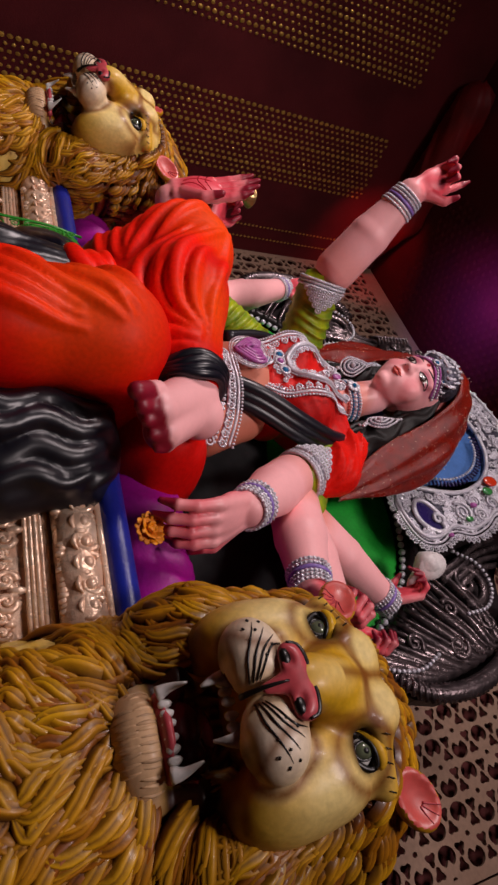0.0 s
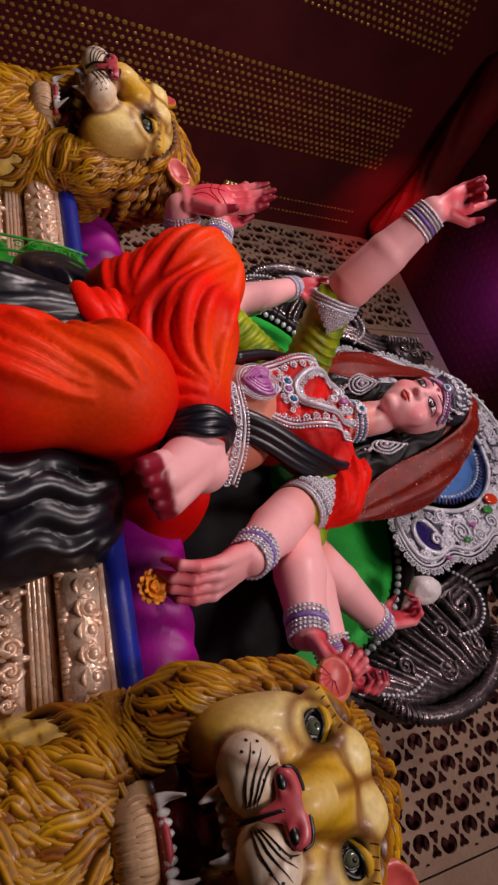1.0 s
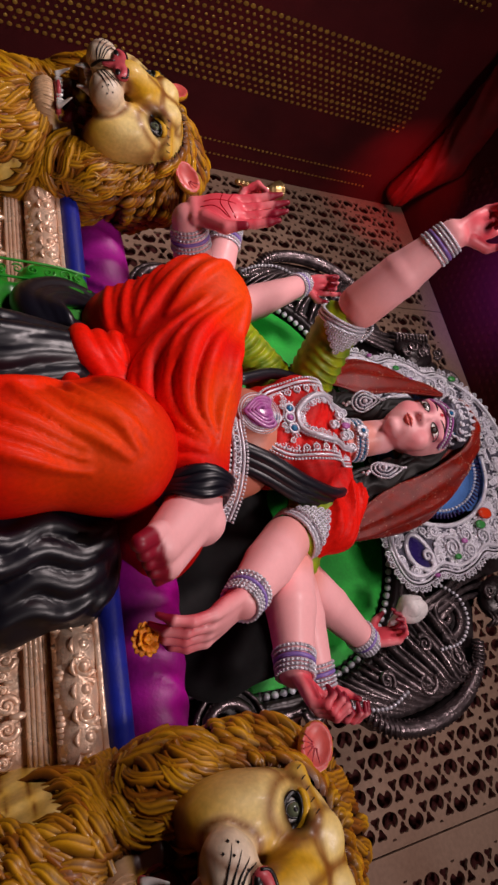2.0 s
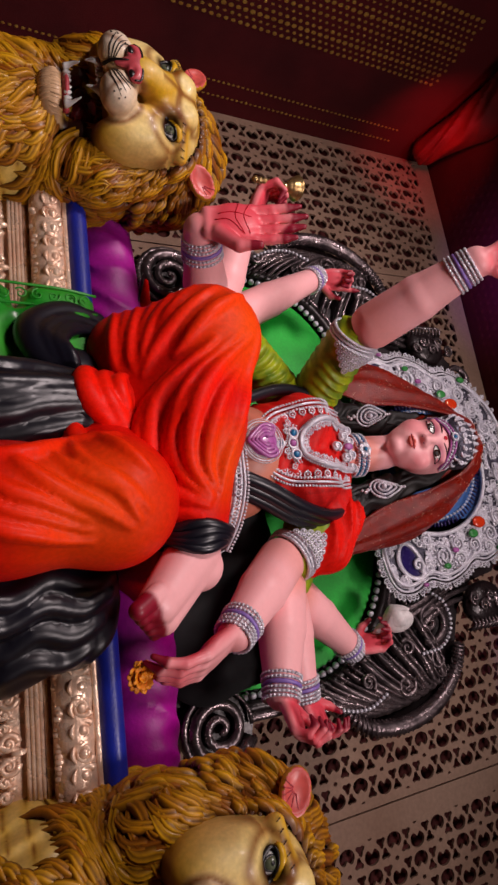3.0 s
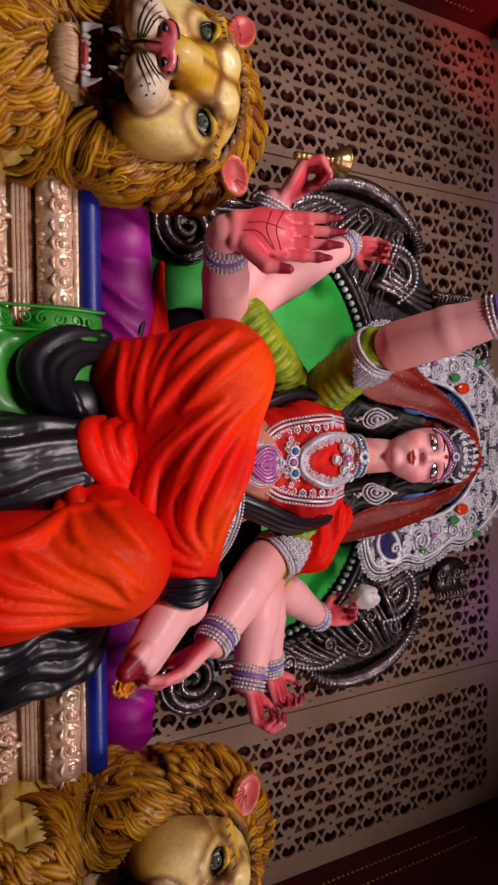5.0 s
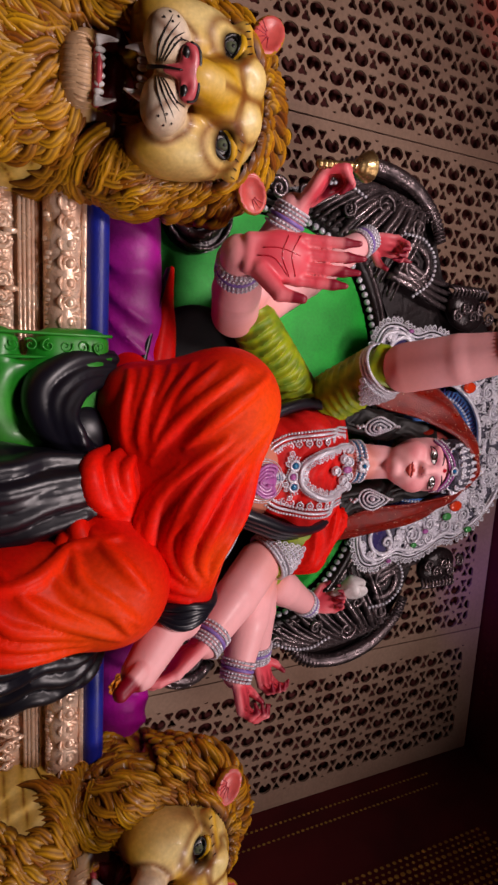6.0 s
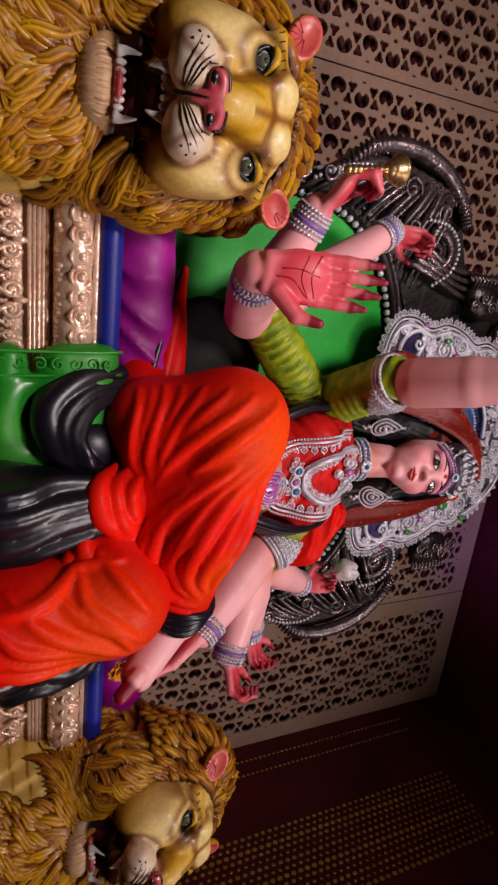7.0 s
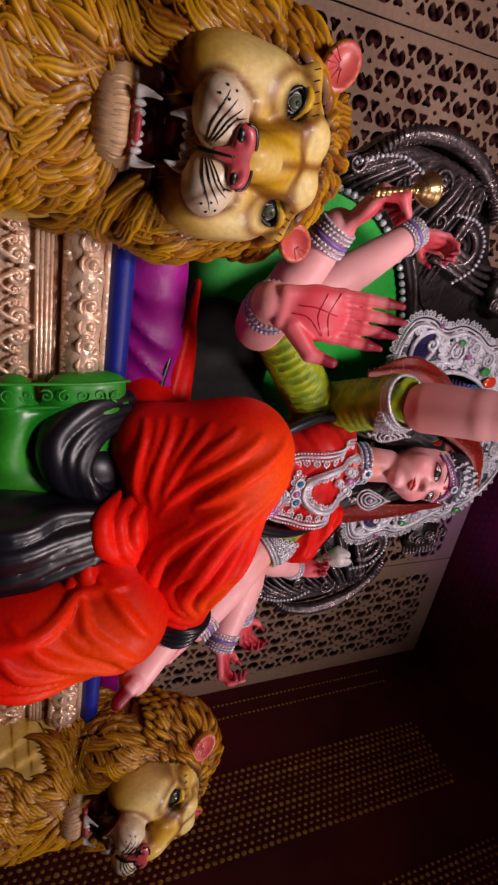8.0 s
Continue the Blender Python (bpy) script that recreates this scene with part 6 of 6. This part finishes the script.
    part("clasp_stone", [(*ball(tri[5] + (0, -0.008, 0), (0.010, 0.006, 0.014), 5, 8), "pink")], nk, "pink clasp stone")


necklace()


def choker():
    ck = empty("choker", (0, -0.33, 2.026))
    tagged(ck, "silver and blue beaded choker round the neck", "choker")
    for k, (dz, key, r) in enumerate(((-0.016, "silver", 0.0042), (-0.008, "gemblue", 0.003), (0.0, "silver", 0.0055), (0.008, "gemblue", 0.003), (0.016, "silver", 0.0042))):
        P = np.array([(0.058 * math.cos(t), -0.300 - 0.055 * math.sin(t), 2.028 + dz - 0.008 * math.sin(t)) for t in np.linspace(-0.3, np.pi + 0.3, 40)])
        part("strand", [(*beads(P, r * 1.9, r), key)], ck)
    flower = [ball((0.013 * math.cos(a), -0.362, 2.02 + 0.013 * math.sin(a)), (0.007, 0.004, 0.007), 5, 8) for a in np.linspace(0, 2 * np.pi, 8, endpoint=False)]
    part("flower", [(*joined(flower), "silver"), (*ball((0, -0.366, 2.02), (0.006, 0.005, 0.006), 6, 8), "gemblue")], ck)


choker()

for s in (-1, 1):
    er = empty("earring", (s * 0.112, -0.30, 2.085))
    tagged(er, "large leaf-shaped silver filigree earring with pearl edge", "earring", group="pair of earrings")
    c = np.array((s * 0.104, -0.335, 2.075))
    e1, e2 = unit((0.8, -0.35 * s, 0)), unit((0, -0.2, 1))
    n = unit(np.cross(e1, e2)) * 1.0
    n = n if n[1] < 0 else -n
    rings = []
    for k, r in enumerate((0.036, 0.026, 0.015)):
        P = [c + n * 0.004 * k + r * (0.82 * math.cos(a) * (1 - 0.35 * max(0.0, math.sin(a))) * e1 + (math.sin(a) + 0.45 * max(0.0, math.sin(a)) ** 3) * e2) for a in np.linspace(0, 2 * np.pi, 34)]
        rings += [beads(P, 0.0075 - 0.001 * k, 0.0035), rod(P[:-1], 0.0022, 5, closed=True)]
    part("disc", [(*ball(c - n * 0.004, (0.025, 0.034, 0.005), 5, 18, np.stack([e1, e2, n], 1)), "pewter")], er)
    part("filigree", [(*joined(rings), "silver")], er)
    part("stone", [(*ball(c + n * 0.01, 0.007, 6, 10), "silver")], er)
    drop = [ball(c - e2 * (0.045 + 0.008 * k) + e1 * 0.006 * (k % 2), 0.006 - 0.001 * k, 5, 7) for k in range(3)]
    hook = [ball(c + e2 * (0.056 + 0.008 * k), 0.0045, 5, 7) for k in range(2)]
    part("pendant", [(*joined(drop + hook), "silver")], er)


def tiara():
    ti = empty("tiara", (0, -0.45, 2.27))
    tagged(ti, "silver forehead tiara with blue and pink stones", "tiara")

    def band(z, w, lift, n=40):
        t = np.linspace(-1, 1, n)
        pts = np.array([(x, -0.2, z - 0.030 * (x / 0.08) ** 2) for x in t * w])
        return press(FACE, pts, (0, 1, 0), 0.013, lift, 60) @ NOD.T + HEAD_AT

    for k, (z, w, key, r) in enumerate(((0.046, 0.072, "pink", 0.0034), (0.054, 0.074, "silver", 0.0042), (0.062, 0.073, "pink", 0.003), (0.070, 0.072, "silver", 0.0042), (0.082, 0.068, "silver", 0.0055), (0.095, 0.056, "silver", 0.005))):
        part("band", [(*(beads(band(z, w, 0.004 + 0.002 * k), r * 1.9, r) if k % 2 else rod(band(z, w, 0.004 + 0.002 * k), r, 6)), key)], ti)
    curls = []
    for i in range(-5, 6):
        p = press(FACE, np.array([(i * 0.0125, -0.2, 0.078 - 0.030 * (i * 0.0125 / 0.08) ** 2)]), (0, 1, 0), 0.013, 0.012, 60)[0] @ NOD.T + HEAD_AT
        curls += [coil(p, 0.010, 1.6, 0.0034, start=i, hand=1 if i > 0 else -1), ball(p + (0, 0.002, 0.017), (0.006, 0.005, 0.011), 5, 7)]
    for row, (z, w, n) in enumerate(((0.088, 0.064, 9), (0.106, 0.052, 7), (0.122, 0.036, 5))):
        for x in np.linspace(-w, w, n):
            zz = z - 0.20 * x * x / w
            y = -0.108 * math.sqrt(max(0.05, 1 - (x / 0.095) ** 2 - ((zz - 0.02) / 0.135) ** 2)) - 0.006
            p = np.array((x, y, zz)) @ NOD.T + HEAD_AT
            curls += [coil(p, 0.0095, 1.5, 0.0034, start=row + x * 60, hand=1 if x > 0 else -1), ball(p, 0.0042, 5, 7), ball(p + (x * 0.05, 0.003, 0.014), (0.0055, 0.005, 0.010), 5, 7)]
    part("crest", [(*joined(curls), "silver")], ti)
    part("crest_plate", [(*clay(turned([egg((0, -0.035, 0.082), (0.078, 0.066, 0.056))], NOD, HEAD_AT), 0.006, 0.01), "pewter")], ti, "dull silver crest plate")
    for x, z, r, key in ((0, 0.058, 0.010, "gemblue"), (0.048, 0.064, 0.010, "gemblue"), (-0.048, 0.064, 0.010, "gemblue"), (0.022, 0.072, 0.006, "pink"), (-0.022, 0.072, 0.006, "pink")):
        p = press(FACE, np.array([(x, -0.2, z)]), (0, 1, 0), 0.013, 0.013, 60)[0] @ NOD.T + HEAD_AT
        part("stone", [(*ball(p, (r * 0.6, r * 0.5, r * 0.6), 6, 10), key)], ti)
        part("setting", [(*rod([p + r * np.array((math.cos(a), 0, math.sin(a))) for a in np.linspace(0, 2 * np.pi, 16, endpoint=False)], 0.0028, 5, closed=True), "silver")], ti)


tiara()


def crown():
    """The broad silver halo that stands behind the head."""
    cr = empty("halo_crown", (0, -0.12, 2.2))
    tagged(cr, "broad silver filigree halo crown with blue felt and red gems", "crown")
    part("felt", [(*plate([(0.27 * math.cos(t), 2.40 + 0.27 * math.sin(t)) for t in np.linspace(-0.6, np.pi + 0.6, 40)], -0.128, 0.012), "sky")], cr, "blue felt backing", smooth=False)
    for s in (1, -1):
        f = (lambda vf: vf) if s > 0 else mirrored
        wing = [(0.20, 2.20), (0.26, 2.175), (0.335, 2.185), (0.380, 2.215), (0.385, 2.27), (0.358, 2.335), (0.372, 2.40), (0.352, 2.47), (0.318, 2.53), (0.322, 2.59), (0.275, 2.68), (0.18, 2.76), (0.0, 2.80), (0.0, 2.66),
                (0.08, 2.645), (0.15, 2.60), (0.20, 2.53), (0.225, 2.44), (0.22, 2.36), (0.20, 2.28)]
        part("plate", [(*f(plate(wing, -0.145, 0.012)), "pewter")], cr, "embossed silver plate", smooth=False)
        # teardrop opening with a dark inlay
        a = np.linspace(0, 2 * np.pi, 30, endpoint=False)
        drop = [(0.300 + 0.052 * math.cos(t) + 0.018 * math.sin(t), 2.272 + 0.044 * math.sin(t) * (1 + 0.2 * math.cos(t))) for t in a]
        part("inlay", [(*f(plate(drop, -0.149, 0.003)), "inlay")], cr, "dark indigo teardrop inlay", smooth=False)
        rim = np.array([(x, -0.150, z) for x, z in drop])
        part("inlay_rim", [(*f(rod(rim, 0.008, 6, closed=True)), "silver")], cr)
        part("inlay_curl", [(*f(coil((0.315, -0.154, 2.295), 0.022, 1.4, 0.008, start=0.2, hand=1)), "silver")], cr)
        outer = spline([(x, -0.15, z) for x, z in wing[:13]], 120)
        part("edge_lace", [(*f(lace(outer, (0, -1, 0), 0.010)), "silver")], cr, "scalloped lace edge")
        part("edge_rope", [(*f(rod(outer * (0.955, 1, 1) + (0, -0.004, 0.006), 0.006, 6)), "silver")], cr)
        inner = spline([(x, -0.15, z) for x, z in wing[13:]] + [(0.20, -0.15, 2.20)], 70)
        part("inner_rope", [(*f(rod(inner + (0.004, 0, 0), 0.008, 6)), "silver")], cr)
        # blue-slotted comb along the inner edge
        slots, studs = [], []
        for i in range(3, 68, 2):
            t = unit(inner[min(i + 1, 69)] - inner[i - 1])
            n = np.array([t[2], 0, -t[0]])
            p = inner[i] - n * -0.018
            slots.append(rod([p, p + n * 0.018], [0.0032, 0.0046], 5))
            studs.append(ball(p + n * 0.026 + (0, -0.002, 0), 0.0052, 4, 6))
        part("slot_comb", [(*f(joined(slots)), "inlay")], cr, "row of indigo slots")
        part("stud_row", [(*f(joined(studs)), "silver")], cr)
        rng = random.Random(5)
        n = 0
        for k, (x, z, r) in enumerate(((0.30, 2.40, 0.036), (0.265, 2.47, 0.026), (0.315, 2.47, 0.024), (0.275, 2.54, 0.028), (0.245, 2.62, 0.028), (0.285, 2.60, 0.022), (0.19, 2.67, 0.028), (0.225, 2.70, 0.022),
                                       (0.12, 2.71, 0.026), (0.05, 2.73, 0.026), (0.345, 2.39, 0.016), (0.33, 2.335, 0.016), (0.245, 2.345, 0.018), (0.235, 2.205, 0.016), (0.355, 2.235, 0.014))):
            c = coil((x, -0.155, z), r, 2.1, 0.0052, start=rng.uniform(0, 6), hand=1 if k % 2 else -1)
            b = [ball((x + 0.5 * r * math.cos(q) * 2.1, -0.152, z + 0.5 * r * math.sin(q) * 2.1), 0.0042, 4, 6) for q in np.linspace(0, 2 * np.pi, 14, endpoint=False)]
            tagged(part("filigree", [(*f(joined([c] + b)), "silver")], cr), kind="stuff")
        ground = []
        for _ in range(800):
            t, q = rng.uniform(0.05, 1), rng.uniform(0.15, 0.93)
            o, i_ = outer[int(t * 119)], inner[int((1 - t) * 69)]
            p = o * q + i_ * (1 - q)
            if math.hypot(p[0] - 0.30, p[2] - 2.272) < 0.068:
                continue
            if rng.random() < 0.45:
                ground.append(coil((p[0], -0.149, p[2]), rng.uniform(0.009, 0.016), 1.4, 0.0036, start=rng.uniform(0, 6), hand=rng.choice((-1, 1)), n=14))
            else:
                ground.append(ball((p[0], -0.148, p[2]), rng.uniform(0.003, 0.0055), 4, 6))
        tagged(part("fine_filigree", [(*f(joined(ground)), "silver")], cr), kind="stuff")
        for x, z, r, key in ((0.205, 2.57, 0.020, "gemred"), (0.24, 2.535, 0.015, "gemgreen"), (0.295, 2.64, 0.012, "gemgreen"), (0.285, 2.445, 0.009, "pink"), (0.33, 2.40, 0.010, "gemgreen"), (0.375, 2.30, 0.007, "pink")):
            part("gem", [(*f(ball((x, -0.166, z), (r, 0.007, r * 1.4), 6, 12)), key)], cr)


crown()


def bangles(elbow, wrist, r, name="bangle_set"):
    w, d = np.array(wrist), unit(np.array(wrist) - np.array(elbow))
    e1 = unit(np.cross(d, (0.2, 0.3, 0.9)))
    e2 = np.cross(d, e1)
    bg = empty(name, tuple(w))
    tagged(bg, "stack of silver beaded bangles with violet bands on a wrist", "bangles", group="bangle stacks on the wrists")
    for k, (off, key) in enumerate(((-0.040, "silver"), (-0.030, "silver"), (-0.020, "violet"), (-0.010, "silver"), (-0.001, "silver"), (0.008, "silver"))):
        rr = r + 0.002 - (off + 0.02) * 0.10
        P = np.array([w + d * (off + 0.006) + rr * (math.cos(a) * e1 + math.sin(a) * e2) for a in np.linspace(0, 2 * np.pi, 33)])
        if key == "violet":
            part("violet_ring", [(*rod(P[:-1], 0.0048, 6, closed=True), "violet")], bg)
        else:
            part("silver_ring", [(*rod(P[:-1], 0.0035, 5, closed=True), "silver"), (*beads(P + (P - (w + d * off)) * 0.04, 0.0085, 0.0040), "silver")], bg)


for e, w, re, rw, *_ in ARMS:
    back_off = 0.034 * max(0.0, float(unit(np.array(w) - np.array(e)) @ unit(_[1])))
    bangles(e, np.array(w) - unit(np.array(w) - np.array(e)) * back_off, rw + 0.0015 + 0.06 * back_off)


def cuff(centre, way, r, point, size=0.055):
    """A lace band round a sleeve's end with a pointed flap."""
    c, d = np.array(centre, float), unit(way)
    p = unit(np.asarray(point) - d * (np.asarray(point) @ d))
    q = np.cross(d, p)
    cf = empty("arm_band", tuple(c))
    tagged(cf, "silver lace arm band with a pointed flap at a sleeve end", "arm band", group="lace arm bands")
    for k in range(3):
        P = np.array([c - d * 0.009 * k + (r + 0.001 * k) * (math.cos(a) * p + math.sin(a) * q) for a in np.linspace(0, 2 * np.pi, 41)])
        part("ring", [(*joined([rod(P[:-1], 0.0042, 5, closed=True), beads(P * 1.0, 0.010, 0.005)]), "silver")], cf)
    bits = []
    for row in range(5):
        half = (4 - row) * 0.19
        for a in np.linspace(-half, half, 9 - 2 * row):
            base = c - d * (0.024 + 0.0125 * row) + (r + 0.004) * (math.cos(a) * p + math.sin(a) * q)
            n = math.cos(a) * p + math.sin(a) * q
            t = np.cross(n, d)
            bits.append(rod([base + n * 0.003 + 0.0072 * (math.cos(b) * t + math.sin(b) * d) for b in np.linspace(0, 2 * np.pi, 9, endpoint=False)], 0.0024, 4, closed=True))
            bits.append(ball(base + n * 0.004, 0.0036, 4, 6))
    part("flap", [(*joined(bits), "silver")], cf, "pointed silver lace flap")


cuff((-0.268, -0.492, 1.962), (-0.45, -0.86, 0.15), 0.062, (0.45, -0.2, -0.2))
cuff((0.254, -0.307, 1.772), (0.45, -0.15, -0.88), 0.064, (-0.1, -1, 0.2))


def belt():
    P = spline([(0.02, -0.478, 1.585), (0.10, -0.468, 1.585), (0.17, -0.440, 1.572), (0.225, -0.405, 1.550)], 40)
    bt = empty("waist_belt", (0.1, -0.35, 1.57))
    tagged(bt, "silver lace belt round the waist", "belt")
    part("band", [(*lace(P, (0.45, -0.85, 0.25), 0.013), "silver")], bt)
    part("band", [(*lace(P + (0.004, 0.002, 0.022), (0.45, -0.85, 0.25), 0.010), "silver")], bt)
    part("band", [(*rod(P + (0, 0, 0.013), 0.003, 6), "silver")], bt)


belt()


def conch():
    c = empty("conch_shell", (0.455, -0.15, 2.18))
    tagged(c, "white conch shell held in a raised palm", "conch")
    d = rotation(25, -30, 0)
    prof = [(0.002, -0.075), (0.010, -0.06), (0.014, -0.04), (0.024, -0.02), (0.034, 0.0), (0.037, 0.015), (0.030, 0.024), (0.026, 0.030), (0.022, 0.034), (0.014, 0.042), (0.004, 0.05)]
    part("body", [(*lathe(prof, (0.452, -0.158, 2.165), 24, d), "conch")], c)
    part("lip", [(*clay([egg((0.462, -0.175, 2.17), (0.034, 0.012, 0.042), (20, -25, 20))], 0.005, 0.01), "conch")], c, "flared white shell lip")


conch()


def bell():
    b = empty("hand_bell", (-0.715, -0.44, 1.85))
    tagged(b, "small ribbed brass bell held in a palm", "bell")
    d = rotation(-12, -10, 0)
    prof = [(0.006, 0.0), (0.012, 0.004), (0.016, 0.012), (0.018, 0.018), (0.0225, 0.022), (0.0215, 0.026), (0.026, 0.031), (0.025, 0.035), (0.030, 0.041), (0.032, 0.046), (0.028, 0.048), (0.022, 0.040), (0.012, 0.02), (0.003, 0.012)]
    foot = np.array((-0.702, -0.470, 1.842))
    part("cup", [(*lathe([(1.05 * r_, 0.9 * h_) for r_, h_ in prof], foot, 24, d), "brass")], b)
    low = foot - d @ np.array((0, 0, 0.105))
    part("handle", [(*rod([low, foot], 0.0075, 8), "brass"), (*beads(np.array([low, foot]), 0.013, 0.0105), "brass")], b)


bell()


def marigold(at, r):
    """A marigold: ruffled petals in rings round a heart."""
    mg = empty("marigold", at)
    tagged(mg, "orange marigold flower tucked beside the seat cushion", "flower")
    rng = random.Random(2)
    c = np.array(at)
    n = unit((0.15, -0.95, 0.3))
    e1 = unit(np.cross(n, (0, 0, 1)))
    e2 = np.cross(n, e1)
    part("heart", [(*ball(c, r * 0.35, 6, 10), "marigold")], mg)
    for ring, (rr, tilt, count) in enumerate(((1.0, 0.1, 14), (0.8, 0.45, 12), (0.5, 0.9, 8))):
        for i in range(count):
            a = 2 * np.pi * (i + 0.5 * (ring % 2)) / count + rng.uniform(-0.15, 0.15)
            d = unit((math.cos(a) * e1 + math.sin(a) * e2) * math.cos(tilt) + n * math.sin(tilt))
            P = spline([c, c + d * r * rr * 0.6, c + d * r * rr + n * rng.uniform(-0.004, 0.006)], 6)
            part("petal", [(*rod(P, r * np.array([0.08, 0.16, 0.24, 0.28, 0.24, 0.08]), 6, flat=0.25, up=n), "marigold")], mg)


marigold((0.440, -0.455, 1.352), 0.030)
